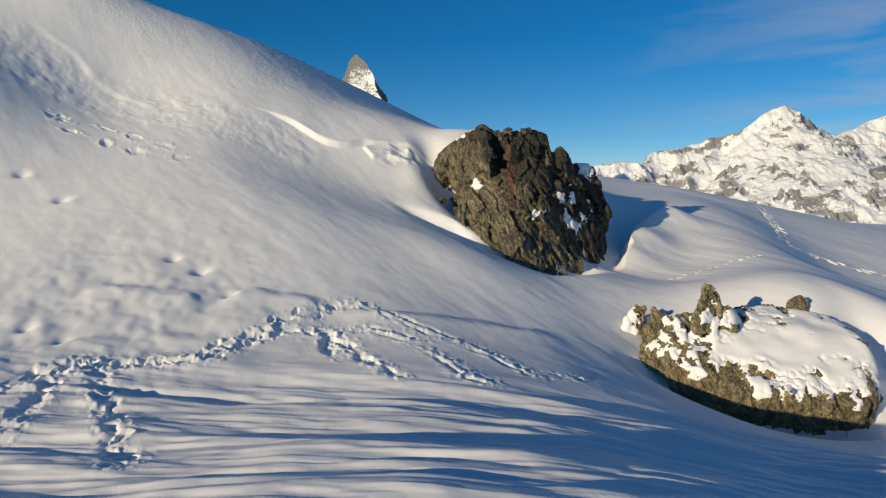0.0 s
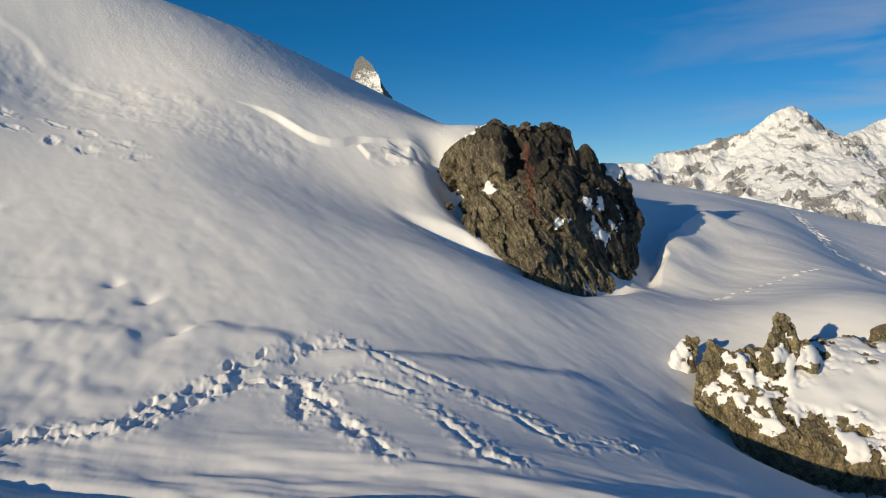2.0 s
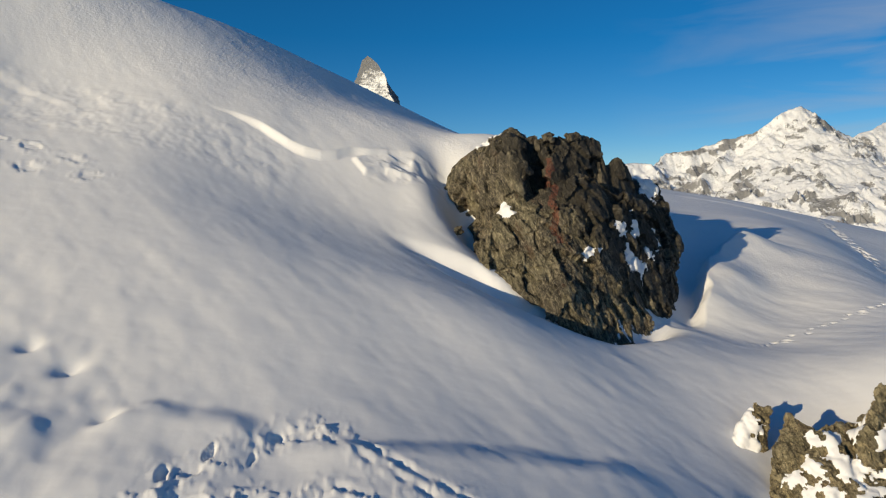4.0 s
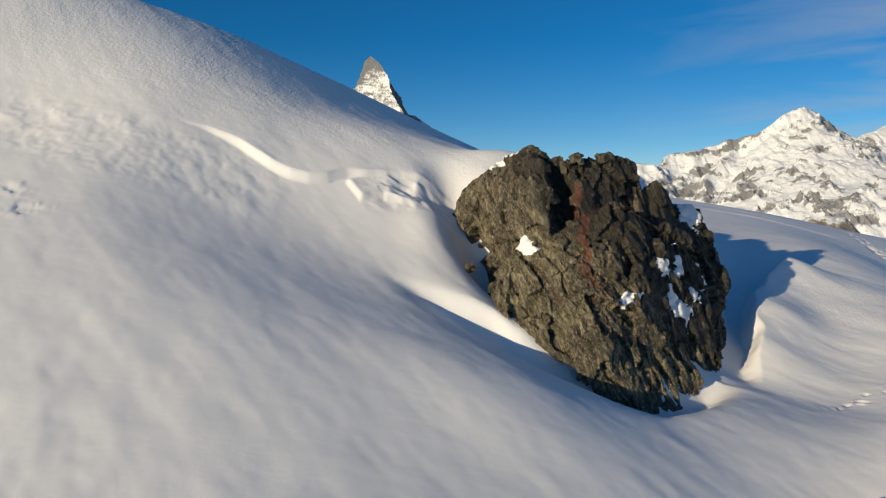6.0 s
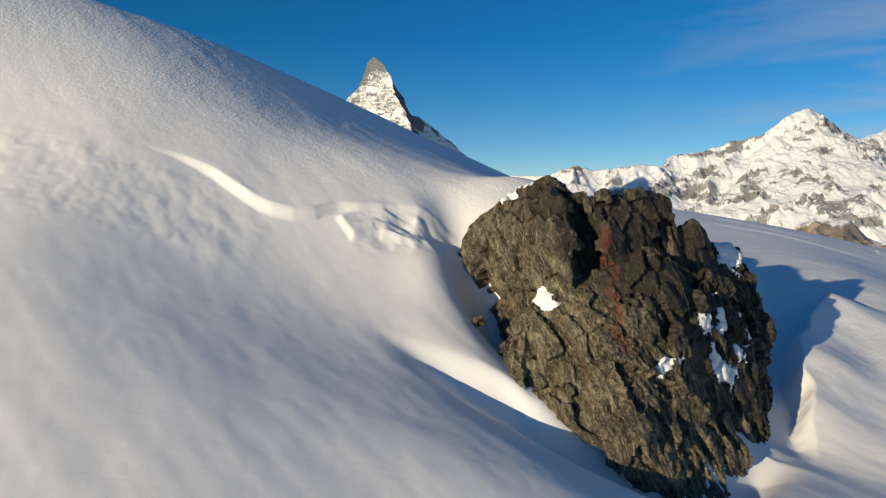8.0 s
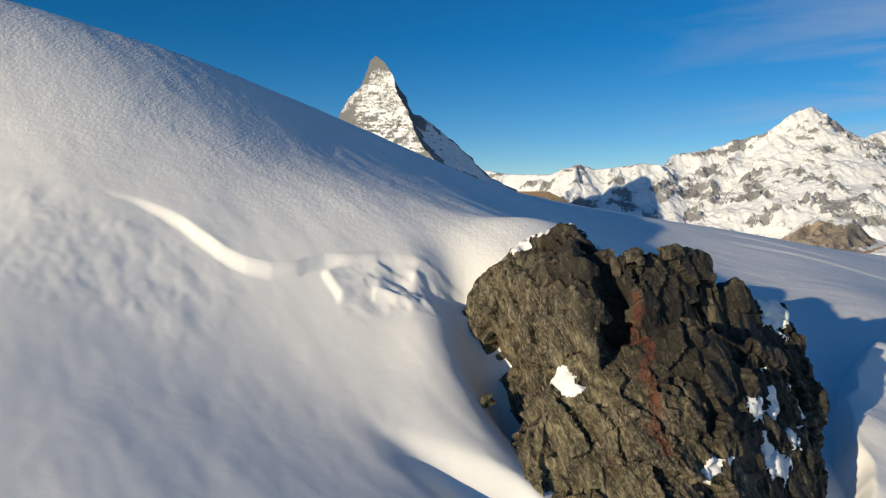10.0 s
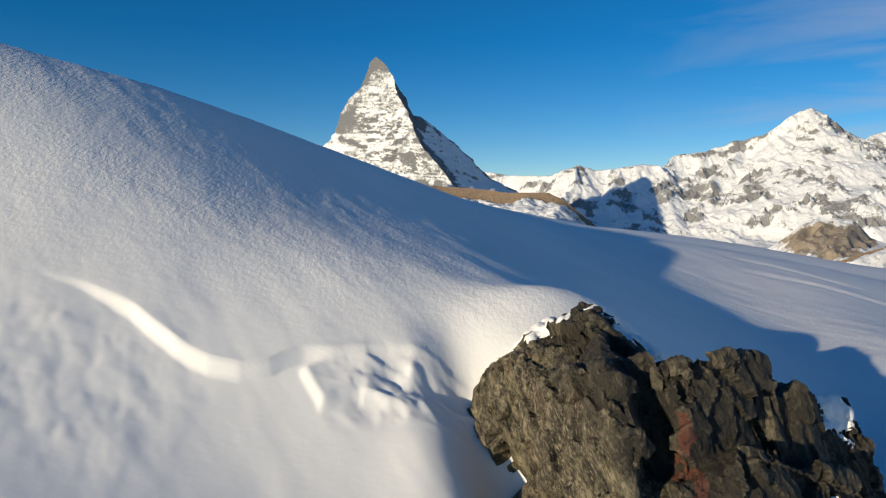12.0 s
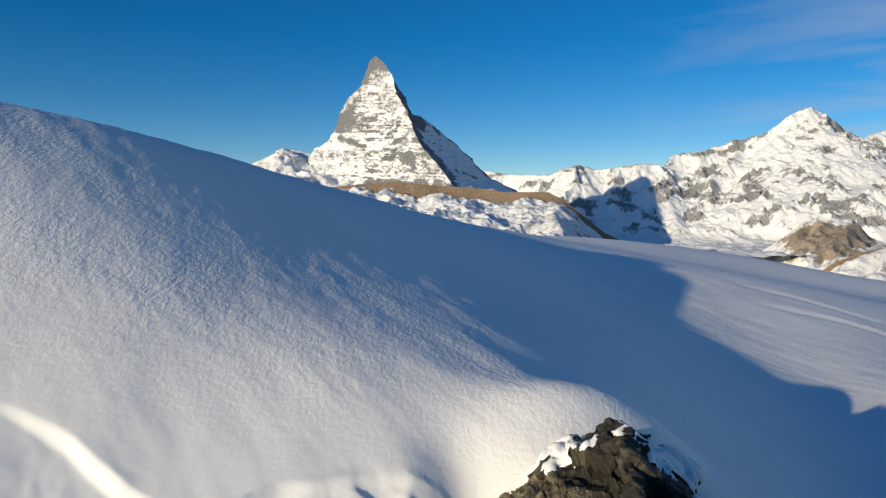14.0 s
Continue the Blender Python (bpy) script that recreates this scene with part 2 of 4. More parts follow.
SNOW = snow_material()
ROCK = rock_material("boulder_rock", (0.014, 0.0125, 0.011), (0.112, 0.094, 0.064), (0.44, 0.375, 0.265), ((2.38, 22.45, 2.35), 0.085, 1.0))
OLIVE = rock_material("lichen_rock", (0.075, 0.06, 0.04), (0.33, 0.265, 0.15), (0.58, 0.48, 0.29))
HORN = alpine_material("horn_rock", (0.07, 0.075, 0.086), (0.27, 0.28, 0.30), 0.31, 8, True, 0.17, 1.2)
# the range's rock greys are lifted to put distance haze into the colour
RANGE = alpine_material("range_rock", (0.155, 0.16, 0.17), (0.34, 0.34, 0.345), 0.16, 11, True, 0.17)
FOOT = alpine_material("foothill_rock", (0.17, 0.125, 0.09), (0.33, 0.24, 0.17), 0.02, 20, True, 0.12)
BROWN = alpine_material("dry_slope", (0.27, 0.225, 0.18), (0.42, 0.35, 0.28), 0.0, 24, True, 0.12)


# ---- mesh helpers ----
def sheet_mesh(name, verts, faces, mat, smooth=True):
    me = bpy.data.meshes.new(name)
    verts, faces = np.asarray(verts, np.float32), np.asarray(faces, np.int32)
    k = faces.shape[1]
    me.vertices.add(len(verts))
    me.vertices.foreach_set("co", verts.ravel())
    me.loops.add(faces.size)
    me.loops.foreach_set("vertex_index", faces.ravel())
    me.polygons.add(len(faces))
    me.polygons.foreach_set("loop_start", np.arange(0, faces.size, k, dtype=np.int32))
    me.polygons.foreach_set("loop_total", np.full(len(faces), k, np.int32))
    me.polygons.foreach_set("use_smooth", np.full(len(faces), smooth))
    me.update(calc_edges=True)
    me.materials.append(mat)
    return me


def grid_faces(rows, cols, wrap=False):
    i, j = np.meshgrid(np.arange(rows - 1), np.arange(cols if wrap else cols - 1), indexing="ij")
    a, b = i * cols + j, i * cols + (j + 1) % cols
    return np.stack([a, b, b + cols, a + cols], -1).reshape(-1, 4)


# ---- the lie of the snow: broad swells (x, y, height, reach along, reach across, turn) ----
SWELLS = [
    (-22.27, 25.10, 11.607, 17.09, 9.47, 0.006),
    (-7.66, 36.68, 6.188, 13.60, 20.70, 0.601),
    (-7.87, 22.59, 2.405, 3.07, 3.99, -1.127),
    (17.21, 49.84, 3.012, 17.64, 14.04, -5.521),
    (3.64, 82.68, 5.342, 25.76, 52.70, -0.643),
    (-12.67, 31.20, -0.847, 3.51, 15.47, 0.387),
    (8.25, 18.81, 3.167, 4.35, 3.32, -0.365),
    (7.71, 17.97, -2.049, 5.73, 3.33, -1.466),
    (6.94, 22.66, 1.086, 23.71, 3.24, -0.121),
    (8.55, 20.49, -2.252, 7.62, 21.76, 2.024),
    (9.06, 10.16, -1.338, 23.59, 6.76, -1.648),
    (-2.45, 55.55, 3.046, 20.57, 12.83, 0.900),
    (-11.33, 23.26, -2.987, 17.55, 3.24, -0.083),
    (-8.22, 22.98, -2.548, 11.81, 4.12, 0.855),
    (12.86, 27.16, 1.874, 11.19, 3.86, -1.805),
]


def swells(x, y):
    z = np.full(np.shape(x), -1.6)
    for cx, cy, a, sx, sy, th in SWELLS:
        c, s = math.cos(th), math.sin(th)
        u, v = (x - cx) * c + (y - cy) * s, -(x - cx) * s + (y - cy) * c
        z = z + a * np.exp(-((u / sx) ** 2) - (v / sy) ** 2)
    away = np.maximum(np.hypot(x, y) - 85, 0)
    return z - 330 * (1 - np.exp(-((away / 287) ** 2)))


def along(x, y, pts):
    """Signed distance from a line in plan (left of its run is plus) and the share of the run, 0..1."""
    best, sign, share = np.full(np.shape(x), 1e9), np.ones(np.shape(x)), np.zeros(np.shape(x))
    total = sum(math.dist(a, b) for a, b in zip(pts, pts[1:]))
    done = 0.0
    for (ax, ay), (bx, by) in zip(pts, pts[1:]):
        dx, dy = bx - ax, by - ay
        ln = math.hypot(dx, dy)
        t = np.clip(((x - ax) * dx + (y - ay) * dy) / ln**2, 0, 1)
        d = np.hypot(x - ax - t * dx, y - ay - t * dy)
        near = d < best
        best = np.where(near, d, best)
        sign = np.where(near, np.sign(dx * (y - ay) - dy * (x - ax)), sign)
        share = np.where(near, (done + t * ln) / total, share)
        done += ln
    return best * sign, best, share


def lip(x, y, pts, rise, width, reach, side=1, tail=0.22, head=0.22):
    """A drift's edge: a short steep face that rises towards its left (side=1), then fades out over reach."""
    z = np.zeros(np.shape(x))
    xs, ys = [q[0] for q in pts], [q[1] for q in pts]
    pad = reach * 7
    m = (x > min(xs) - pad) & (x < max(xs) + pad) & (y > min(ys) - pad) & (y < max(ys) + pad)
    xm, ym = x[m], y[m]
    wob = 0.18 * width * fbm(xm * 1.3, ym * 1.3, seed=31, octaves=3) + 0.10 * fbm(xm * 0.8, ym * 0.8, seed=33, octaves=2)
    d, far, share = along(xm, ym, pts)
    d = d * side + wob
    cx, cy = pts[-1][0] - pts[0][0], pts[-1][1] - pts[0][1]
    run = ((xm - pts[0][0]) * cx + (ym - pts[0][1]) * cy) / (cx * cx + cy * cy)
    ends = step(0.0, head, run) * step(1.0, 1.0 - tail, run)
    face = np.clip((d + width) / (2 * width), 0, 1)
    z[m] = rise * ends * (0.6 * face + 0.4 * step(-width, width, d)) * np.exp(-np.maximum(d, 0) / reach)
    return z


def furrow(x, y, pts, depth, width):
    z = np.zeros(np.shape(x))
    xs, ys = [q[0] for q in pts], [q[1] for q in pts]
    pad = width * 3
    m = (x > min(xs) - pad) & (x < max(xs) + pad) & (y > min(ys) - pad) & (y < max(ys) + pad)
    d, far, share = along(x[m], y[m], pts)
    ends = np.clip(np.minimum(share, 1 - share) * 6, 0, 1)
    z[m] = -depth * np.exp(-((far / width) ** 2)) * (0.25 + 0.75 * ends)
    return z


def mound(x, y, cx, cy, h, a, b, turn=0.0):
    c, s = math.cos(radians(turn)), math.sin(radians(turn))
    u, v = (x - cx) * c + (y - cy) * s, -(x - cx) * s + (y - cy) * c
    return h * np.exp(-((u / a) ** 2) - (v / b) ** 2)


def plates(x, y, cx, cy, a, b, span, amp, seed):
    """Snow broken into small tilted plates, over an oval patch."""
    z = np.zeros(np.shape(x))
    m = (np.abs(x - cx) < 2 * a) & (np.abs(y - cy) < 2 * b)
    rng = np.random.default_rng(seed)
    count = int(16 * a * b / span**2)
    sx, sy = cx + (rng.random(count) - 0.5) * 4 * a, cy + (rng.random(count) - 0.5) * 4 * b
    tilt, lift = rng.normal(size=(count, 2)), rng.normal(size=count)
    xm = x[m] + 0.4 * span * fbm(x[m] * 2.2, y[m] * 2.2, seed=seed, octaves=3)
    ym = y[m] + 0.4 * span * fbm(x[m] * 2.2, y[m] * 2.2, seed=seed + 40, octaves=3)
    near = np.argmin((xm[:, None] - sx) ** 2 + 2.2 * (ym[:, None] - sy) ** 2, 1)
    h = 0.5 * lift[near] + 0.8 * ((xm - sx[near]) * tilt[near, 0] + (ym - sy[near]) * tilt[near, 1]) / span
    z[m] = amp * h * np.exp(-(((x[m] - cx) / a) ** 4) - ((y[m] - cy) / b) ** 4)
    return z


# walkers' trails through the snow, in plan
TRAILS = [
    [(-5.34, 11.62), (-4.80, 11.81), (-4.26, 12.06), (-3.99, 12.38), (-3.74, 12.86), (-3.27, 13.29), (-2.66, 13.41), (-2.13, 13.15), (-1.74, 12.64), (-1.21, 11.81), (-0.86, 11.47)],
    [(-3.77, 12.95), (-3.50, 13.55), (-3.18, 13.85), (-2.69, 14.26), (-2.32, 14.65), (-1.89, 14.82)],
    [(-5.87, 8.70), (-6.11, 9.85), (-6.38, 10.94), (-6.42, 11.54)],
    [(-3.78, 7.59), (-4.33, 8.51), (-4.96, 9.64), (-5.68, 10.89), (-6.17, 11.62)],
    [(-6.88, 10.52), (-6.76, 11.31), (-6.17, 11.42), (-5.30, 11.82), (-4.44, 11.90), (-4.19, 12.72)],
    [(-2.46, 13.40), (-2.12, 12.30)],
    [(2.11, 12.66), (2.62, 12.71)],
]
SLIDES = [
    [(-1.79, 14.79), (-1.11, 14.26), (-0.58, 13.98), (-0.07, 13.70), (0.17, 13.65)],
    [(-2.02, 13.41), (-1.64, 13.63), (-1.06, 13.51), (-0.57, 13.24)],
    [(-0.26, 12.81), (0.03, 12.39), (0.28, 11.89)],
    [(0.57, 13.40), (1.01, 13.08), (1.39, 12.63), (1.63, 12.38)],
    [(0.33, 11.73), (0.71, 11.57)],
]
FAR_TRAIL = [(22.5, 45.4), (20.6, 40.2), (18.9, 36.0), (17.0, 32.0), (15.7, 29.2), (16.5, 29.5), (17.9, 30.0), (20.7, 29.6), (24.0, 29.0)]
SPILL = [(-11.5, 20.7), (-10.5, 20.8), (-9.2, 20.5), (-8.2, 20.4), (-7.4, 20.6)]
HARE_TRAIL = [(7.0, 21.0), (9.0, 22.0), (11.5, 23.2)]


def steps_along(pts, pace, spread, rng):
    out, carry = [], 0.0
    foot = 1
    for (ax, ay), (bx, by) in zip(pts, pts[1:]):
        ln = math.dist((ax, ay), (bx, by))
        s = carry
        while s < ln:
            t = s / ln
            nx, ny = -(by - ay) / ln, (bx - ax) / ln
            k = spread * foot + rng.uniform(-0.07, 0.07)
            out.append((ax + t * (bx - ax) + nx * k, ay + t * (by - ay) + ny * k, math.atan2(by - ay, bx - ax)))
            foot = -foot
            s += pace * rng.uniform(0.75, 1.25)
        carry = s - ln
    return out


def treads(x, y):
    z = np.zeros(np.shape(x))
    m = (x > -13) & (x < 26) & (y > 5) & (y < 52)
    xm, ym, zm = x[m], y[m], z[m]
    rng = random.Random(5)
    holes = []
    for trail in TRAILS:
        holes += [(h[0], h[1], h[2] + rng.gauss(0, 0.35), 0.12, 0.07, 0.055) for h in steps_along(trail, 0.36, 0.09, rng)]
    for h in steps_along(FAR_TRAIL, 0.6, 0.15, rng):
        holes.append((*h, 0.26, 0.18, 0.20))
    for h in steps_along(SPILL, 0.55, 0.3, rng):
        holes.append((*h, 0.26, 0.12, 0.045))
    for h in steps_along(HARE_TRAIL, 0.35, 0.05, rng):
        holes.append((*h, 0.08, 0.06, 0.03))
    for hx, hy, turn, a, b, depth in holes:
        k = np.flatnonzero((np.abs(xm - hx) < 0.8) & (np.abs(ym - hy) < 0.8))
        if not len(k):
            continue
        a2, b2, dp = a * rng.uniform(0.6, 1.4), b * rng.uniform(0.6, 1.4), depth * rng.uniform(0.4, 1.25)
        c, s = math.cos(turn), math.sin(turn)
        dx, dy = xm[k] - hx, ym[k] - hy
        q = np.sqrt(((dx * c + dy * s) / a2) ** 2 + ((-dx * s + dy * c) / b2) ** 2) + 0.45 * fbm(xm[k] * 9, ym[k] * 9, seed=8, octaves=2)
        zm[k] += -dp * (1 - step(0.55, 1.1, q)) + 0.015 * np.exp(-((q - 1.35) / 0.3) ** 2) * (0.6 + smooth_noise(xm[k] * 7, ym[k] * 7, seed=9))
    for pts in SLIDES:
        for off in (-0.08, 0.08):
            zm += furrow(xm, ym, [(a + off, b + off) for a, b in pts], 0.045, 0.06) * (0.55 + 0.9 * smooth_noise(xm * 4, ym * 4, seed=14))
        zm += furrow(xm, ym, pts, -0.02, 0.24)
    ragged = 0.65 + 0.8 * smooth_noise(xm * 3.1, ym * 3.1, seed=15)
    for trail in TRAILS[:6]:
        zm += furrow(xm + 0.07 * smooth_noise(xm * 6, ym * 6, seed=16), ym + 0.07 * smooth_noise(xm * 6, ym * 6, seed=17), trail, 0.075, 0.13) * ragged + furrow(xm, ym, trail, -0.02, 0.3)
    for line in ([(14.3, 49.1), (16.3, 47.7), (17.9, 45.8), (19.0, 44.7)], [(13.5, 45.0), (16.5, 43.6), (19.5, 41.0)]):
        zm += furrow(xm, ym, line, 0.10, 0.22)
    # thrown-up crumbs beside the trails
    for trail in TRAILS + SLIDES:
        k = np.flatnonzero((xm > min(q[0] for q in trail) - 0.6) & (xm < max(q[0] for q in trail) + 0.6) & (ym > min(q[1] for q in trail) - 0.6) & (ym < max(q[1] for q in trail) + 0.6))
        if len(k):
            _, far, _ = along(xm[k], ym[k], trail)
            zm[k] += 0.028 * np.maximum(fbm(xm[k] * 11, ym[k] * 11, seed=12, octaves=3), 0) * np.exp(-((far / 0.26) ** 2))
    z[m] = zm
    return z


SCARP = [(-6.5, 24.0), (-6.08, 23.9), (-5.0, 23.72), (-4.2, 23.52), (-3.75, 23.46), (-3.35, 23.5), (-2.95, 23.64), (-2.5, 23.9), (-1.6, 24.28), (-0.53, 24.61), (0.3, 25.0)]
BANK = [(-1.9, 21.9), (-0.65, 21.5), (0.1, 21.3), (0.94, 20.95), (1.9, 20.55)]
SCOOP = [(-1.2, 21.6), (-0.5, 21.2), (0.2, 20.85), (1.0, 20.5), (1.9, 20.3), (3.2, 20.2), (4.3, 20.9), (5.2, 21.9)]
HOLLOW = [(5.2, 21.9), (6.0, 23.0), (6.6, 24.4), (7.2, 26.0), (8.0, 27.6)]
DRIFT = [(5.8, 21.9), (6.8, 23.6), (7.4, 25.0), (7.85, 26.1), (8.5, 26.9), (9.6, 28.1), (11.3, 29.4)]


def land(x, y):
    """Height of the snow."""
    near = np.exp(-((np.hypot(x - 2, y - 20) / 60) ** 4))
    z = swells(x, y)
    z = z + 1.2 * (1 - near) * fbm(x / 90, y / 90, seed=3, octaves=4)
    # drift edges
    z = z + lip(x, y, SCARP, 0.21, 0.035, 2.2, tail=0.6, head=0.3)
    z = z + lip(x, y, [(-2.6, 14.3), (-1.0, 14.65), (0.8, 15.05), (1.8, 15.2), (3.2, 15.3)], 0.13, 0.25, 1.0, -1)
    z = z + lip(x, y, [(-4.9, 14.6), (-4.1, 14.8), (-3.3, 14.7), (-2.5, 14.6)], 0.12, 0.2, 0.9, -1)
    z = z + lip(x, y, [(-7.6, 14.2), (-6.6, 14.3), (-5.8, 14.3), (-4.9, 14.2)], 0.13, 0.2, 0.9, -1)
    z = z + lip(x, y, [(-14.6, 24.2), (-12.5, 23.8), (-11.3, 23.3), (-10.2, 23.0), (-8.9, 22.7)], 0.05, 0.10, 0.6)
    # wind scoop round the boulder, with the bank on its far side and the drift behind
    z = z + furrow(x, y, SCOOP, 0.27, 0.36) + furrow(x, y, SCOOP[3:7], 0.35, 0.38) + furrow(x, y, SCOOP[4:], 0.32, 0.5) + lip(x, y, BANK, 0.25, 0.10, 0.6, head=0.6)
    z = z + furrow(x, y, HOLLOW, 0.35, 0.8) + lip(x, y, DRIFT, 0.7, 0.18, 1.3, -1) + mound(x, y, 8.2, 25.0, 0.28, 0.8, 1.1, -30) + mound(x, y, 10.2, 28.0, 0.22, 1.3, 0.7, 40)
    z = z + mound(x, y, 0.6, 23.2, -1.05, 0.6, 1.05, 25) + mound(x, y, 1.0, 22.9, -0.5, 0.5, 0.9, 25) + mound(x, y, -0.75, 23.1, 0.10, 0.45, 0.6)
    z = z + mound(x, y, 1.7, 26.1, 0.62, 1.5, 0.95, 25) + mound(x, y, -0.15, 24.6, -0.45, 0.55, 0.5) + mound(x, y, 2.9, 26.6, 0.3, 1.0, 0.8)
    # broken plates of wind-packed snow below the scarp
    z = z + lip(x, y, [(-2.6, 23.8), (-2.4, 23.6), (-2.22, 23.4), (-2.15, 23.25)], 0.11, 0.06, 0.35)
    z = z + plates(x, y, -1.25, 23.8, 0.8, 0.4, 0.36, 0.010, 7)
    z = z + mound(x, y, -0.55, 24.15, -0.2, 0.42, 0.24, 20) + mound(x, y, -1.15, 24.05, -0.08, 0.24, 0.16, -40) + mound(x, y, -0.3, 24.75, 0.10, 0.7, 0.3, 22)
    carved = np.exp(-(((x + 0.85) / 1.15) ** 4) - ((y - 24.0 - 0.28 * (x + 0.85)) / 0.5) ** 4)
    z = z + carved * (0.055 * fbm(x * 2.4, y * 3.4, seed=95, octaves=3) + 0.04 * (ridged(x * 1.5 + 4, y * 2.3, seed=97, octaves=2) - 0.6))
    # lumpy wind-packed ground below the scarp
    z = z + 0.022 * fbm(x * 2.3, y * 2.3, seed=87, octaves=3) * step(24.3, 23.2, y) * step(21.3, 22.2, y) * step(-3.2, -4.6, x) * near
    # hollow under the snow-covered rock and the bank on its near side
    z = z + furrow(x, y, [(4.7, 15.5), (5.4, 14.85), (6.3, 14.5), (7.6, 14.22), (9.3, 14.15), (11.5, 14.1)], 0.95, 0.38) + furrow(x, y, [(5.2, 15.7), (6.0, 15.2), (7.6, 14.8), (9.5, 14.7), (11.5, 14.7)], 0.75, 0.5)
    z = z - 0.20 * np.log1p(np.exp((x - 7.5) * 1.5)) / 1.5 * np.exp(-(((y - 11.0) / 3.2) ** 2) - ((x - 9) / 6.0) ** 4)
    z = z - 0.055 * np.log1p(np.exp((x - 1.2) * 1.6)) / 1.6 * step(13.2, 11.0, y) * step(7.5, 4.5, x)
    z = z + mound(x, y, 9.2, 14.1, -0.3, 2.0, 0.7) + mound(x, y, 10.95, 15.6, -0.85, 0.75, 1.7)
    # the foreground tilts up towards the start of the way; a low shoulder lies before the boulder's scoop
    z = z + 0.09 * np.logaddexp(0, (10.4 - y) * 2.0) / 2.0 * step(-14, 0, y) * np.exp(-((x / 14) ** 4))
    z = z + mound(x, y, 0.6, 18.6, 0.32, 2.2, 1.5, -20)
    # wind-carved ribs in the foreground, long across the slope
    fore = step(12.6, 10.2, y) * step(-9, -3, y)
    bend = y + 0.10 * x + 0.25 * smooth_noise(x * 0.3, y * 0.3, seed=41)
    z = z + fore * (0.12 * fbm(x * 0.24, bend * 0.95, seed=21, octaves=4) + 0.02 * ridged(x * 0.3, bend * 2.7, seed=22, octaves=5))
    # softer flutes that run down the slope
    slope = step(12.5, 15.0, y) * near
    u, v = x * 0.77 - y * 0.64, x * 0.64 + y * 0.77
    z = z + slope * (0.010 * fbm(v * 1.3, u * 0.4, seed=51, octaves=2) + 0.0035 * fbm(v * 4.2, u * 1.3, seed=52, octaves=2))
    z = z + near * (0.03 * fbm(x * 0.25, y * 0.25, seed=61, octaves=2) + 0.006 * fbm(x * 1.7, y * 1.7, seed=62, octaves=3))
    # knobbly wind crust high on the flank
    high = step(24.0, 27.0, y) * step(4.5, -2.0, x) * near
    z = z + high * (0.0025 * fbm(x * 7.5, y * 5.0, seed=71, octaves=2) + 0.008 * np.maximum(fbm(x * 1.1 + 9, y * 1.1, seed=72, octaves=3) - 0.55, 0))
    # pocked ground left of the trails
    pock = np.exp(-(((x + 6.5) / 3.0) ** 2) - ((y - 13.0) / 3.2) ** 2)
    z = z + pock * 0.06 * fbm(x * 1.25, y * 1.25, seed=81, octaves=3)
    for hx, hy in ((-11.1, 18.2), (-9.7, 17.5), (-7.8, 12.6), (-4.6, 14.5), (-7.0, 12.3), (-6.2, 15.6), (-5.5, 15.3)):
        z = z + mound(x, y, hx, hy, -0.11, 0.18, 0.12, 30) + mound(x, y, hx + 0.25, hy - 0.05, 0.02, 0.25, 0.2)
    return z + treads(x, y)


def snowfield():
    fine = np.linspace(-38, 38, 900)
    rest = np.r_[np.linspace(38, 60, 40)[1:], np.linspace(60, 300, 100)[1:], np.linspace(300, 322, 40)[1:-1]]
    turn = np.radians(np.r_[fine, rest])
    far = np.r_[np.linspace(0.02, 8.0, 20)[:-1], np.exp(np.r_[np.linspace(np.log(8.0), np.log(24.5), 410)[:-1], np.linspace(np.log(24.5), np.log(29.0), 150)[:-1], np.linspace(np.log(29.0), np.log(46), 160)]), np.exp(np.linspace(np.log(46), np.log(130), 150))[1:], np.exp(np.linspace(np.log(130), np.log(4950), 60))[1:]]
    r, a = np.meshgrid(far, turn, indexing="ij")
    x, y = -0.4 + r * np.sin(a), -2.0 + r * np.cos(a)
    z = land(x.ravel(), y.ravel())
    verts = np.stack([x.ravel(), y.ravel(), z], -1)
    cols = len(turn)
    faces = grid_faces(len(far), cols, wrap=True)[:, ::-1]
    mid = np.array([[-0.4, -2.0, z[:cols].mean()]])
    me = sheet_mesh("ground", np.r_[verts, mid], faces, SNOW)
    return tagged(new("ground", me), "wind-carved snow slope with footprints and drifts", "ground", kind="structure")


snowfield()


# ---- far mountains ----
def parts_of(thing, co, faces, group, names, mat, smooth=True):
    """Splits one skin into named parts under its thing; group gives each face's part."""
    for k, part_name in enumerate(names):
        own = faces[group == k]
        if len(own):
            keep, again = np.unique(own, return_inverse=True)
            me = sheet_mesh(part_name, co[keep], again.reshape(-1, faces.shape[1]), mat, smooth)
            ob = new(part_name, me)
            ob.parent = thing
            yield keep, me


def carry(me, name, values):
    me.attributes.new(name, "FLOAT", "POINT").data.foreach_set("value", np.asarray(values, np.float32).ravel())


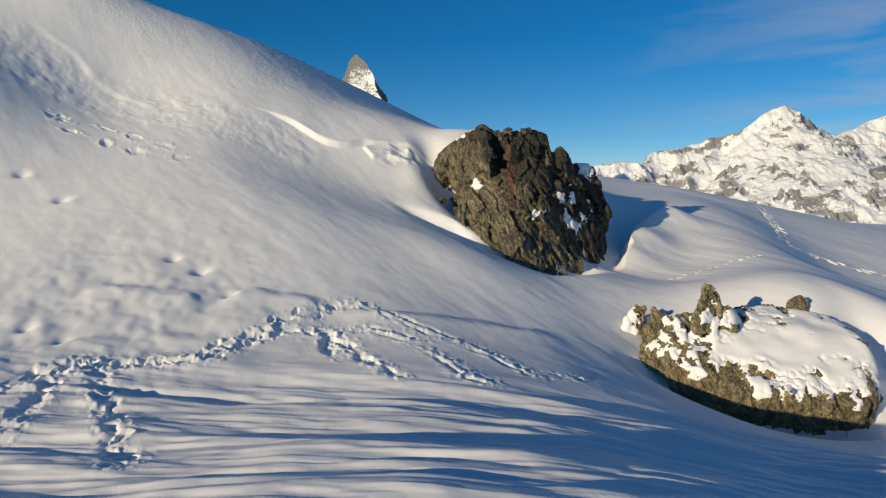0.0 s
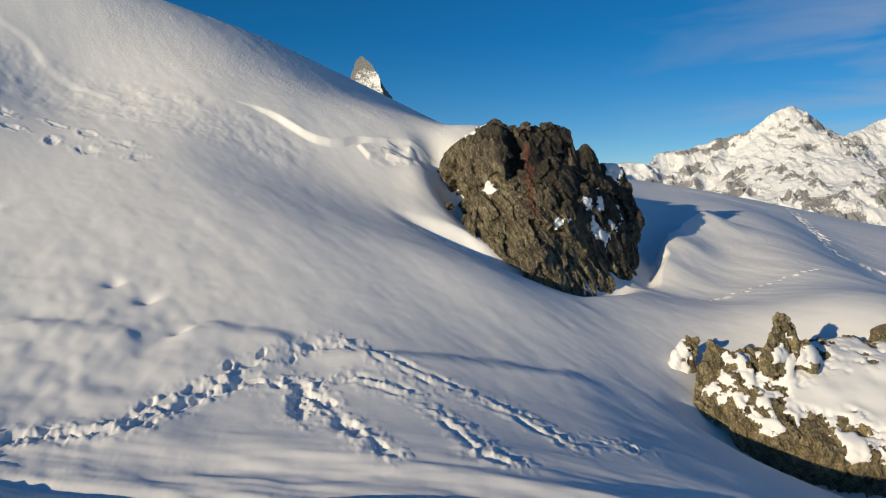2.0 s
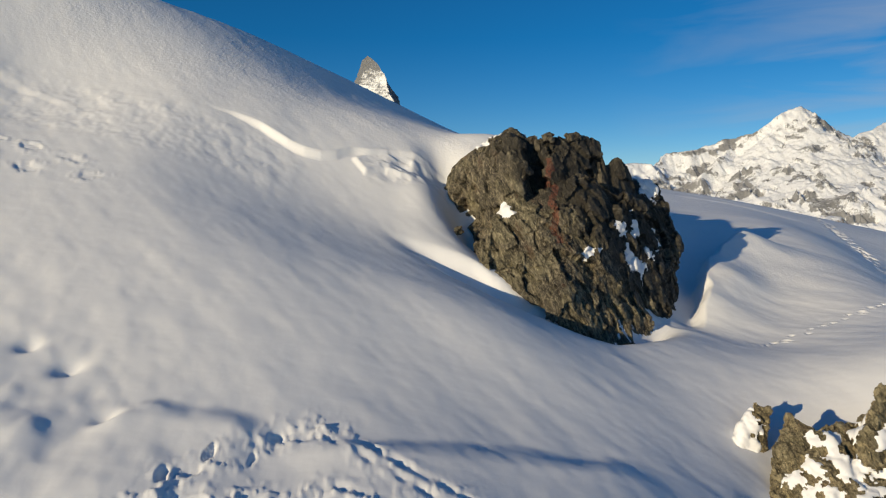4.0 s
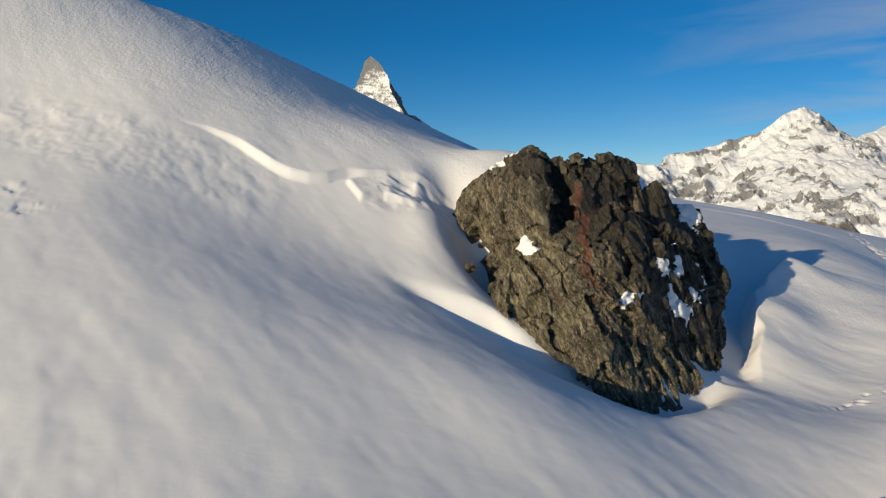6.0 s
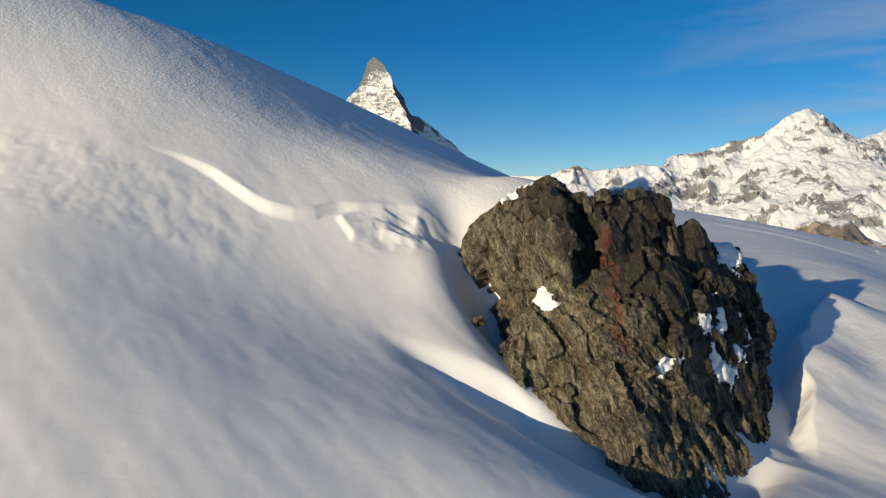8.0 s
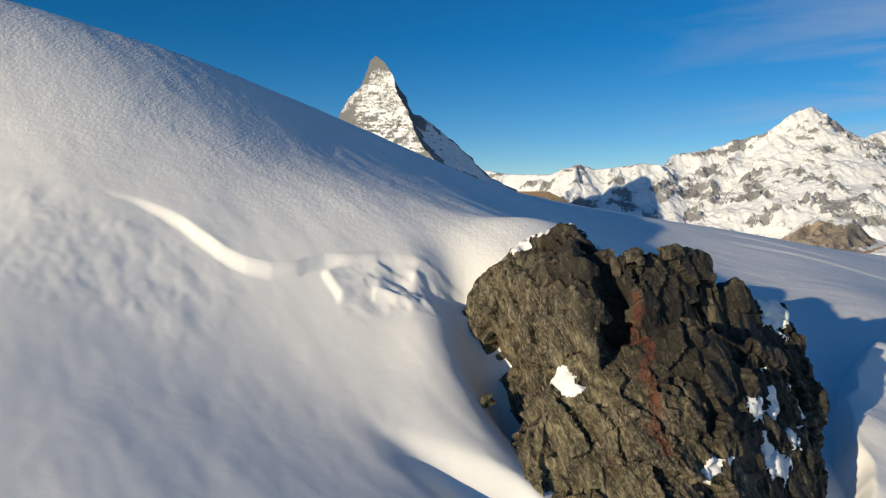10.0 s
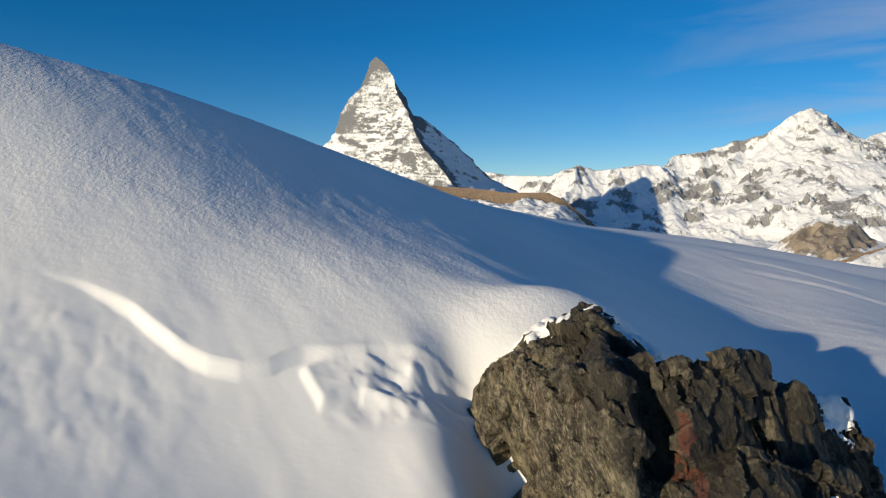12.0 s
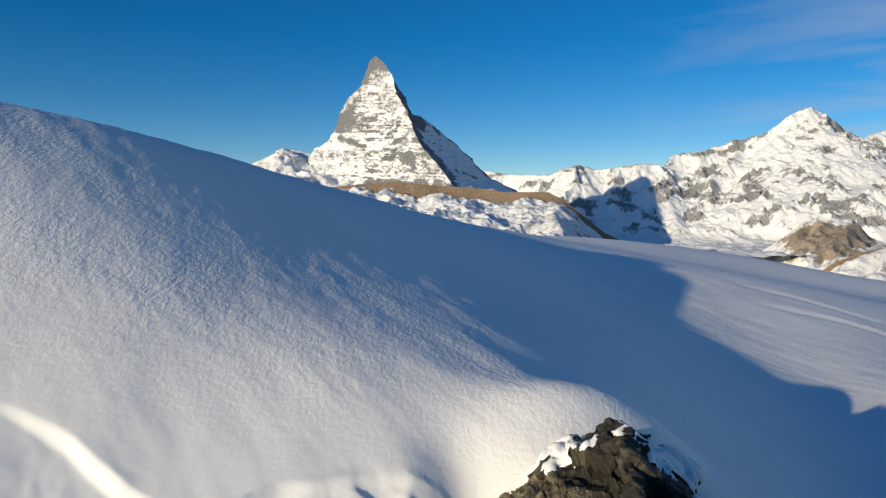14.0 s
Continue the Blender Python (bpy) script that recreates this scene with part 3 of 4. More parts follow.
def ridge_land(name, profile, y0, slope, depth, mat, cell, rough, seed, back=250, wander=60, cliff=0.0, bald=None):
    """A hill chain: its skyline profile stands at y0 and the ground falls from it, over a cliff band and then in spurs and gullies."""
    x0, x1 = profile[0][0], profile[-1][0]
    n = int((x1 - x0) / cell)
    xs = np.linspace(x0, x1, n)
    p = np.array(profile, float)
    ds = np.r_[-np.linspace(back, cell, 12), np.arange(0, depth, cell)]
    d, x = np.meshgrid(ds, xs, indexing="ij")
    bend = wander * smooth_noise(x / 420, 0 * x, seed=seed) + 0.25 * wander * smooth_noise(x / 60, 0 * x, seed=seed + 8)
    warp = 0.35 * np.maximum(d, 0) * smooth_noise(x / 300, d / 500, seed=seed + 1)
    crest = np.interp(x + warp, p[:, 0], p[:, 1])
    edge = cliff * (0.75 + 0.4 * smooth_noise(x / 90, 0 * x, seed=seed + 9) + 0.10 * smooth_noise(x / 24, 0 * x, seed=seed + 10))
    down = np.where(d < 0, -d * (0.25 if cliff else 1.1), np.minimum(np.maximum(d, 0) * 1.9, edge) + np.maximum(d - edge / 1.9, 0) * slope)
    z = crest - down
    amp = np.clip(np.abs(d) / (rough * 2.2), 0.03, 1.0)
    z = z + amp * rough * (ridged((x + 0.9 * d) / (rough * 6), (d - 0.5 * x) / (rough * 7), seed=seed + 2, octaves=6, gain=0.5) - 0.2)
    z = z + np.clip(amp, 0.2, 1) * rough * 0.12 * fbm(x / (rough * 0.5), d / (rough * 0.5), seed=seed + 5, octaves=4)
    y = y0 + bend - d
    # the skyline keeps its bearing where the crest wanders
    k = y / y0
    verts = np.stack([x * k, y, 7 + (z - 7) * k], -1).reshape(-1, 3)
    swept = (0.5 + 0.3 * fbm(x / 30, d / 12, seed=seed + 11, octaves=3)) * (d >= 0) * step(edge / 1.9 * 1.5 + 6, edge / 1.9, d) - 0.12 * step(edge / 1.9, edge / 1.9 * 2 + 6, d) if cliff else 0.0 * d
    if bald:
        (bx, bz), (rx, rz) = bald
        swept = swept + 0.62 * step(1.25, 0.7, np.hypot((x - bx) / rx, (z - bz) / rz) + 0.25 * fbm(x / 60, d / 60, seed=seed + 4)) - 0.15
    thing, faces = new(name), grid_faces(len(ds), n)
    band = np.where(d < 0, 0, np.where(d < np.maximum(edge / 1.9 * 1.3, depth * 0.12), 1, 2)).ravel()
    for keep, me in parts_of(thing, verts, faces, band[faces[:, 0]], ["back_slope", "cliff_band" if cliff else "crest", "lower_slope"], mat):
        carry(me, "swept", swept.ravel()[keep])
    return thing


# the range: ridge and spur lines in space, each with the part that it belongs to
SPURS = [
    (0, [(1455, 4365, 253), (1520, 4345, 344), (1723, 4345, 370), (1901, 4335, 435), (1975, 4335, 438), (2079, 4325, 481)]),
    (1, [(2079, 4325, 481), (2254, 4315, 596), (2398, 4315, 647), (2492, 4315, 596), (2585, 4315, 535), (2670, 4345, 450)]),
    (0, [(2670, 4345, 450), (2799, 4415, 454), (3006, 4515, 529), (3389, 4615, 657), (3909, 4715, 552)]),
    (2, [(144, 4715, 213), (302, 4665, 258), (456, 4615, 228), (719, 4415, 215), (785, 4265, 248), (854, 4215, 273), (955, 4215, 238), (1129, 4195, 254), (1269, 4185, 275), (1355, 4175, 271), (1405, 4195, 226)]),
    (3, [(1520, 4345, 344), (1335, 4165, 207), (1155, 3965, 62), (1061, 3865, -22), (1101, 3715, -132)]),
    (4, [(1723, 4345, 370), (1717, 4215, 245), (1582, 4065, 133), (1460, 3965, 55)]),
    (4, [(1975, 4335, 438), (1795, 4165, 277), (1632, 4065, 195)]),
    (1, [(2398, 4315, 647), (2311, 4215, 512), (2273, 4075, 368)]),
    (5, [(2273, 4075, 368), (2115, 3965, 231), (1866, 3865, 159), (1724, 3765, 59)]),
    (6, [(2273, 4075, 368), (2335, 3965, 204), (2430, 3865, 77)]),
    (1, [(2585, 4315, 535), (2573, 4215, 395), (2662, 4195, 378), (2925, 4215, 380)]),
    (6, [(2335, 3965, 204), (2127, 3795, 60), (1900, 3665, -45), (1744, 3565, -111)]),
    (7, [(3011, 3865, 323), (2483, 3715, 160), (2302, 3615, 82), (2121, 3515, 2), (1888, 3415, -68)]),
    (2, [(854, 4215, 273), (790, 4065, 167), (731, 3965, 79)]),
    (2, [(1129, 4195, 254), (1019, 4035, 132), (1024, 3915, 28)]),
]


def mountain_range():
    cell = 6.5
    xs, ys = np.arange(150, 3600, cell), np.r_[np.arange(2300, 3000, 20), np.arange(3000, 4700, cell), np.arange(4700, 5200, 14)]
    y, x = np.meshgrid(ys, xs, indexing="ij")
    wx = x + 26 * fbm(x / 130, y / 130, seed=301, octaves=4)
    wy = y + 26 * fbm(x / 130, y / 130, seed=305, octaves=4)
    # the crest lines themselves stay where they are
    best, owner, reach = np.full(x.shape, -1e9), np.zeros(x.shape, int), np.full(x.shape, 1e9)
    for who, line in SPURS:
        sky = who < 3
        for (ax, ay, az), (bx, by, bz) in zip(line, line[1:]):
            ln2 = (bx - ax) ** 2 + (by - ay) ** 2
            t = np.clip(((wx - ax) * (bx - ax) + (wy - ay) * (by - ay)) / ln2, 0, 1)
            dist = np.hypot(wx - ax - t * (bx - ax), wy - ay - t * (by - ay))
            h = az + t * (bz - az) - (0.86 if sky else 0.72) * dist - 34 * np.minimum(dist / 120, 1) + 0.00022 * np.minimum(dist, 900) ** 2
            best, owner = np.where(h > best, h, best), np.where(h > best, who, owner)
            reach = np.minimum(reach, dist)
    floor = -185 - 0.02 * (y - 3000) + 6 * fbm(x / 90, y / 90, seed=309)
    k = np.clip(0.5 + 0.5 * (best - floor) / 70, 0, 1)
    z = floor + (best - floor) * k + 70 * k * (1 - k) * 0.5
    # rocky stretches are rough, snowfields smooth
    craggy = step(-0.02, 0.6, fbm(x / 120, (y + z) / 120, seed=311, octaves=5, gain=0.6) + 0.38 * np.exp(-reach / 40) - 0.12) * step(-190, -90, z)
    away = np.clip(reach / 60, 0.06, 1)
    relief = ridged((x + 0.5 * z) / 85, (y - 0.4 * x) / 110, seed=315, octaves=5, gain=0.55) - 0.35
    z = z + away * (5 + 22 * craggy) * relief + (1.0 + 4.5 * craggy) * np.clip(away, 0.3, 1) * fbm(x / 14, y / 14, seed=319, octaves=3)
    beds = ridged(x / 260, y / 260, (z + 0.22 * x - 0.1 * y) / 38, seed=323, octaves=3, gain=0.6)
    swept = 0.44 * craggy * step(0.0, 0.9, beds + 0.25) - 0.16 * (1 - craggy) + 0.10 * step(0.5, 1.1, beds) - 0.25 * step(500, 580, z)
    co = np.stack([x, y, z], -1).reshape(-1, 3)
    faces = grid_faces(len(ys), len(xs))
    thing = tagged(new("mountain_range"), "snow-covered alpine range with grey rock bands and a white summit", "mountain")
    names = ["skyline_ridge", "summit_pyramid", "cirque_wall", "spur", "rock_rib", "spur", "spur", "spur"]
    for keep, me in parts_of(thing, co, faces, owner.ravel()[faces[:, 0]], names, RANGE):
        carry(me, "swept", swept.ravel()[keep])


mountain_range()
tagged(ridge_land("mountain_ridge", [(-1000, 120), (-770, 218), (-721, 242), (-647, 254), (-585, 237), (-500, 215), (-380, 190)], 2900, 0.5, 500, RANGE, 8.0, 40, 131, wander=10), "low snowy rock ridge beside the horn", "mountain")
tagged(ridge_land("foothill", [(-800, 40), (-311, 67), (-141, 81), (12, 67), (80, 63), (199, 49), (318, 49), (369, 24), (421, -19), (490, -74), (542, -99), (640, -190)], 2000, 0.30, 900, FOOT, 5.0, 16, 141, wander=25, cliff=34.0), "brown rock terrace with a cliff band above snow ledges", "mountain")
tagged(ridge_land("hillside", [(1000, -330), (1154, -229), (1242, -184), (1329, -129), (1416, -62), (1527, -40), (1616, -47), (1685, -118), (1749, -141), (1864, -119), (2100, -140)], 2600, 0.5, 600, BROWN, 6.0, 15, 151, wander=10, bald=((1500, -125), (190, 75))), "brown dry hillside half clear of snow", "hill")
tagged(ridge_land("hillside", [(1100, -330), (1241, -231), (1314, -178), (1389, -155), (1478, -127), (1576, -109), (1900, -100)], 2200, 0.45, 500, FOOT, 6.0, 20, 161, wander=10, cliff=10.0), "dark rocky hillside streaked with snow", "hill")


def horn():
    """The steep four-ridged rock pyramid, lofted level by level between its ridges."""
    left = [(-269, 611), (-289, 591), (-306, 541), (-324, 497), (-366, 447), (-410, 384), (-429, 305), (-464, 267), (-510, 237), (-545, 192), (-604, 135), (-697, 43), (-800, -60)]
    right = [(-269, 611), (-237, 575), (-210, 530), (-181, 478), (-156, 447), (-138, 402), (-125, 377), (-93, 372), (-52, 338), (40, 263), (131, 179), (200, 115), (269, 83), (385, 18), (520, -60)]
    front = [(-269, 611), (-233, 581), (-206, 530), (-188, 463), (-152, 402), (-129, 350), (-109, 293), (-80, 243), (-41, 198), (5, 138), (39, 88), (108, 42), (190, -60)]
    zs = np.linspace(610, -60, 260)

    def at(ridge):
        p = np.array(ridge, float)[::-1]
        return np.interp(zs, p[:, 1], p[:, 0])

    drop = 611 - zs
    corners = []
    for ridge, yo in ((left, 0.30 * drop), (front, -0.72 * drop), (right, 0.30 * drop)):
        y = 2700 + yo
        k = y / 2700
        corners.append(np.stack([at(ridge) * k, y, 7 + (zs - 7) * k], -1))
    y = 2700 + 0.9 * drop
    corners.append(np.stack([-269 + 0.1 * drop, y, zs], -1))
    rings = []
    for (a, b), n in zip(((0, 1), (1, 2), (2, 3), (3, 0)), (150, 90, 14, 14)):
        t = np.linspace(0, 1, n, endpoint=False)[None, :, None]
        sag = np.sin(np.pi * t) * np.array([0, 1, 0.0]) * (0.05 * drop)[:, None, None]
        rings.append(corners[a][:, None] * (1 - t) + corners[b][:, None] * t + (sag if a < 2 else 0))
    ring = np.concatenate(rings, 1)
    mid = ring.mean(1, keepdims=True)
    out = ring - mid
    ln = np.linalg.norm(out[..., :2], axis=-1)
    dirs = out / np.maximum(ln, 1e-6)[..., None]
    x, y, z = ring[..., 0], ring[..., 1], ring[..., 2]
    amp = np.clip(ln / 60, 0.04, 1) * np.clip((620 - zs[:, None]) / 70, 0.1, 1)
    tilt = z + 0.12 * x
    rough = 8 * ridged(x / 80, y / 110, z / 240, seed=201, octaves=5) + 3.5 * ridged(x / 70, y / 80, tilt / 26, seed=211, octaves=3) + 2.5 * fbm(x / 16, y / 16, z / 16, seed=221)
    ring = ring + dirs * (amp * (rough + 1))[..., None] * np.array([1, 1, 0.15])
    verts = ring.reshape(-1, 3)
    faces = grid_faces(len(zs), ring.shape[1], wrap=True)
    cols = ring.shape[1]
    t = np.arange(cols)[None, :] / 150.0 + 0 * zs[:, None]
    lv = zs[:, None] + 0 * t
    wob = fbm(x / 45, y / 45, z / 45, seed=231, octaves=4)
    # the sunlit face: a bare slab beside its ridge, thin level beds, a broken band and a clean snowfield under it
    slab_edge = np.interp(lv, [120, 200, 270, 340, 430, 520], [0.30, 0.18, 0.14, 0.20, 0.32, 0.26]) + 0.07 * wob
    beds = smooth_noise(tilt / 7, x / 90, seed=233) + 0.7 * smooth_noise(tilt / 16, x / 60, seed=234)
    lit = (0.36 + 0.22 * wob) * step(slab_edge + 0.05, slab_edge - 0.05, t) * step(200, 260, lv) + 0.13 * np.maximum(beds, 0) * step(240, 300, lv) - 0.17
    lit = lit + 0.6 * np.exp(-(((lv - 262 - 18 * np.sin(t * 9)) / 15) ** 2)) * step(-0.25, 0.25, wob + 0.1)
    lit = lit - 0.30 * step(120, 140, lv) * step(250, 235, lv) * step(0.16, 0.3, t) + 0.75 * step(0.68, 0.78, t) * step(0.0, 0.3, wob) * step(120, 150, lv) * step(250, 230, lv)
    lit = lit + 0.75 * step(125, 105, lv) * step(50, 66, lv) * step(0.3, 0.45, t) * step(-0.3, 0.0, wob)
    # the shaded face: rock beside both ridges, snow between them lower down
    f = (t - 1) / 0.6
    shade = 0.62 - 0.85 * step(350, 285, lv + 40 * wob) * step(0.08, 0.22, f + 0.06 * wob) * step(1.0, 0.86, f + 0.05 * wob) + 0.6 * np.exp(-(((lv - 150 + 90 * (f - 0.3)) / 11) ** 2)) * step(0.2, 0.3, f) * step(0.75, 0.6, f)
    top = (0.42 + 0.2 * wob) * step(540, 562, lv + 10 * wob)
    bare = np.where(t < 1, np.maximum(lit, top), np.maximum(shade, top))
    thing = tagged(new("horn_peak"), "steep pyramid-shaped rock peak dusted with snow", "mountain")
    col = faces[:, 0] % cols
    group = np.where(zs[faces[:, 0] // cols] > 560, 0, np.where(col < 150, 1, np.where(col < 240, 2, 3)))
    for keep, me in parts_of(thing, verts, faces, group, ["summit_block", "sunlit_face", "shaded_face", "back_face"], HORN):
        carry(me, "swept", bare.ravel()[keep])


horn()


# ---- rocks ----
def lumps_mesh(lumps, cell, blocks=0, block=0.5, seed=0):
    """Unites overlapping angular lumps (lists of corners) into one closed skin. Returns its points and triangles."""
    bm = bmesh.new()
    for pts in lumps:
        vs = [bm.verts.new(p) for p in pts]
        res = bmesh.ops.convex_hull(bm, input=vs)
        bmesh.ops.delete(bm, geom=[g for g in {*res["geom_interior"], *res["geom_unused"]} if isinstance(g, bmesh.types.BMVert)], context="VERTS")
    bmesh.ops.recalc_face_normals(bm, faces=bm.faces)
    # broken blocks that stand a little proud of the faces
    rng = random.Random(seed)
    skin = [(f.calc_area(), f.calc_center_median(), f.normal.copy(), [v.co.copy() for v in f.verts]) for f in bm.faces]
    weight = [k[0] for k in skin]
    cleave = Matrix(((0.85, -0.30, -0.42), (0.33, 0.93, 0.0), (0.40, -0.14, 0.90)))
    for _ in range(blocks):
        area, centre, normal, corner = rng.choices(skin, weight)[0]
        if normal.z > 0.3:
            continue
        a, b = sorted((rng.random(), rng.random()))
        at = corner[0] * a + corner[1] * (b - a) + corner[2] * (1 - b)
        size = block * rng.uniform(0.45, 1.25)
        at = at - normal * size * rng.uniform(0.40, 0.56)
        lean = Euler([rng.gauss(0, 0.25) for _ in range(3)]).to_matrix()
        vs = []
        for i in range(8):
            q = Vector(((i & 1) - 0.5, ((i >> 1) & 1) - 0.5, ((i >> 2) & 1) - 0.5)) * size
            q = Vector((q.x * 0.7 * rng.uniform(0.6, 1.2), q.y * rng.uniform(0.6, 1.2), q.z * 1.35 * rng.uniform(0.6, 1.2)))
            vs.append(bm.verts.new(at + cleave @ (lean @ q)))
        bmesh.ops.convex_hull(bm, input=vs)
    bmesh.ops.recalc_face_normals(bm, faces=bm.faces)
    me = bpy.data.meshes.new("lumps")
    bm.to_mesh(me)
    bm.free()
    ob = new("lumps", me)
    mod = ob.modifiers.new("skin", "REMESH")
    mod.mode, mod.voxel_size, mod.adaptivity = "VOXEL", cell, 0.0
    done = bpy.data.meshes.new_from_object(ob.evaluated_get(bpy.context.evaluated_depsgraph_get()))
    bpy.data.objects.remove(ob)
    co = np.empty(len(done.vertices) * 3, np.float32)
    done.vertices.foreach_get("co", co)
    no = np.empty(len(done.vertices) * 3, np.float32)
    done.vertices.foreach_get("normal", no)
    faces = np.array([tuple(p.vertices) for p in done.polygons if len(p.vertices) == 4])
    bpy.data.meshes.remove(done)
    return co.reshape(-1, 3).astype(float), no.reshape(-1, 3).astype(float), faces


def relax(co, faces, rounds):
    for _ in range(rounds):
        total, count = np.zeros_like(co), np.zeros(len(co))
        for a, b in ((0, 1), (1, 2), (2, 3), (3, 0)):
            np.add.at(total, faces[:, a], co[faces[:, b]])
            np.add.at(total, faces[:, b], co[faces[:, a]])
            np.add.at(count, faces[:, a], 1)
            np.add.at(count, faces[:, b], 1)
        co = 0.5 * co + 0.5 * total / np.maximum(count, 1)[:, None]
    return co


def normals(co, faces):
    n = np.zeros_like(co)
    fn = np.cross(co[faces[:, 2]] - co[faces[:, 0]], co[faces[:, 3]] - co[faces[:, 1]])
    for k in range(4):
        np.add.at(n, faces[:, k], fn)
    return n / np.maximum(np.linalg.norm(n, axis=1), 1e-9)[:, None]


def facets(co, faces, span, tilt, seed, lift=0.05, drawn=(1.2, 1.0, 0.85)):
    """Splits the skin into flat tilted faces, span metres across, that break along sharp edges."""
    n = normals(co, faces)
    turn = np.array([[0.85, 0.33, 0.40], [-0.30, 0.93, -0.14], [-0.42, 0.0, 0.90]]).T * np.array(drawn) / span
    q = co @ turn
    home = np.floor(q).astype(np.int64)
    best, h = np.full(len(co), 1e9), np.zeros(len(co))
    for dx, dy, dz in [(i, j, k) for i in (-1, 0, 1) for j in (-1, 0, 1) for k in (-1, 0, 1)]:
        cx, cy, cz = home[:, 0] + dx, home[:, 1] + dy, home[:, 2] + dz
        gap = q - np.stack([cx + 0.5 + 0.48 * lattice(cx, cy, cz, seed), cy + 0.5 + 0.48 * lattice(cx, cy, cz, seed + 1), cz + 0.5 + 0.48 * lattice(cx, cy, cz, seed + 2)], -1)
        d = (gap**2).sum(1)
        k = d < best
        best = np.where(k, d, best)
        lean = np.stack([lattice(cx, cy, cz, seed + 3), lattice(cx, cy, cz, seed + 4), lattice(cx, cy, cz, seed + 5)], -1)
        h = np.where(k, span * ((gap * lean).sum(1) * tilt + lift * lattice(cx, cy, cz, seed + 6)), h)
    return co + n * np.clip(h, -0.17 * span, 0.17 * span)[:, None]


def weathered(co, faces, size, seed):
    """Breaks a smooth skin up: joints and slabs, then chips, then grain. size: metres of the largest relief."""
    co = facets(co, faces, size * 0.8, 0.2, seed + 20, 0.07, (1.3, 1.0, 0.7))
    co = facets(co, faces, size * 0.34, 0.28, seed + 40, 0.06, (1.4, 1.0, 0.6))
    sharp = facets(co, faces, size * 0.14, 0.28, seed + 60, 0.10, (1.15, 1.0, 0.8))
    # some faces are smooth, others shattered
    share = step(-0.35, 0.45, fbm(co[:, 0] / size * 0.9, co[:, 1] / size * 0.9, co[:, 2] / size * 0.9, seed=seed + 80, octaves=3))
    co = co + (sharp - co) * (0.1 + 1.1 * share)[:, None]
    n = normals(co, faces)
    x, y, z = co.T
    s = 1 / size
    # steep cleavage planes
    u, v, w = x * 0.85 + y * 0.33 + z * 0.40, y * 0.93 - x * 0.30 - z * 0.14, z * 0.90 - x * 0.42
    wx, wy, wz = 0.25 * size * fbm(x * s * 1.3, y * s * 1.3, z * s * 1.3, seed=seed, octaves=3), 0, 0
    slabs = smooth_noise(np.floor((u + wx) * s * 3.1) * 3.7, v * s * 0.8, w * s * 0.55, seed=seed + 3)
    cracks = -np.exp(-((smooth_noise(u * s * 2.2, v * s * 1.0, w * s * 0.7, seed=seed + 5) / 0.09) ** 2))
    cuts = -np.exp(-((smooth_noise(u * s * 0.7 + 3, v * s * 1.1, (w + wx) * s * 1.6, seed=seed + 6) / 0.07) ** 2))
    chips = ridged(u * s * 4.4, v * s * 3.6, w * s * 3.0, seed=seed + 7, octaves=4, gain=0.6)
    worn = 0.15 + 1.0 * share
    h = size * worn * (0.007 * slabs + 0.018 * cracks + 0.012 * cuts + 0.011 * chips + 0.015 * fbm(x * s * 1.1, y * s * 1.1, z * s * 1.1, seed=seed + 9, octaves=3))
    co = co + n * h[:, None]
    x, y, z = co.T
    n = normals(co, faces)
    return co + n * (size * 0.012 * fbm(x * s * 14, y * s * 14, z * s * 10, seed=seed + 11, octaves=3))[:, None]


def lump_of(points, lumps):
    """For each point, the lump in whose hull it lies deepest."""
    depth = []
    for pts in lumps:
        bm = bmesh.new()
        res = bmesh.ops.convex_hull(bm, input=[bm.verts.new(p) for p in pts])
        bmesh.ops.recalc_face_normals(bm, faces=bm.faces)
        far_out = np.full(len(points), -1e9)
        for f in bm.faces:
            n = np.array(f.normal)
            far_out = np.maximum(far_out, points @ n - n @ np.array(f.verts[0].co))
        depth.append(far_out)
        bm.free()
    return np.argmin(depth, 0)


def rock_thing(name, lumps, cell, size, seed, mat, label, category="rock", rounds=1, blocks=12, parts=()):
    co, _, faces = lumps_mesh(lumps, cell, blocks, size * 0.5, seed)
    co = weathered(relax(co, faces, rounds), faces, size, seed)
    if parts:
        thing = tagged(new(name), label, category)
        owner = np.array([k for k, _ in parts])[lump_of(co[faces].mean(1), lumps)]
        names = [n for _, n in sorted(set(parts))]
        for _ in parts_of(thing, co, faces, owner, names, mat, False):
            pass
    else:
        tagged(new(name, sheet_mesh(name, co, faces, mat, False)), label, category)
    return co, faces


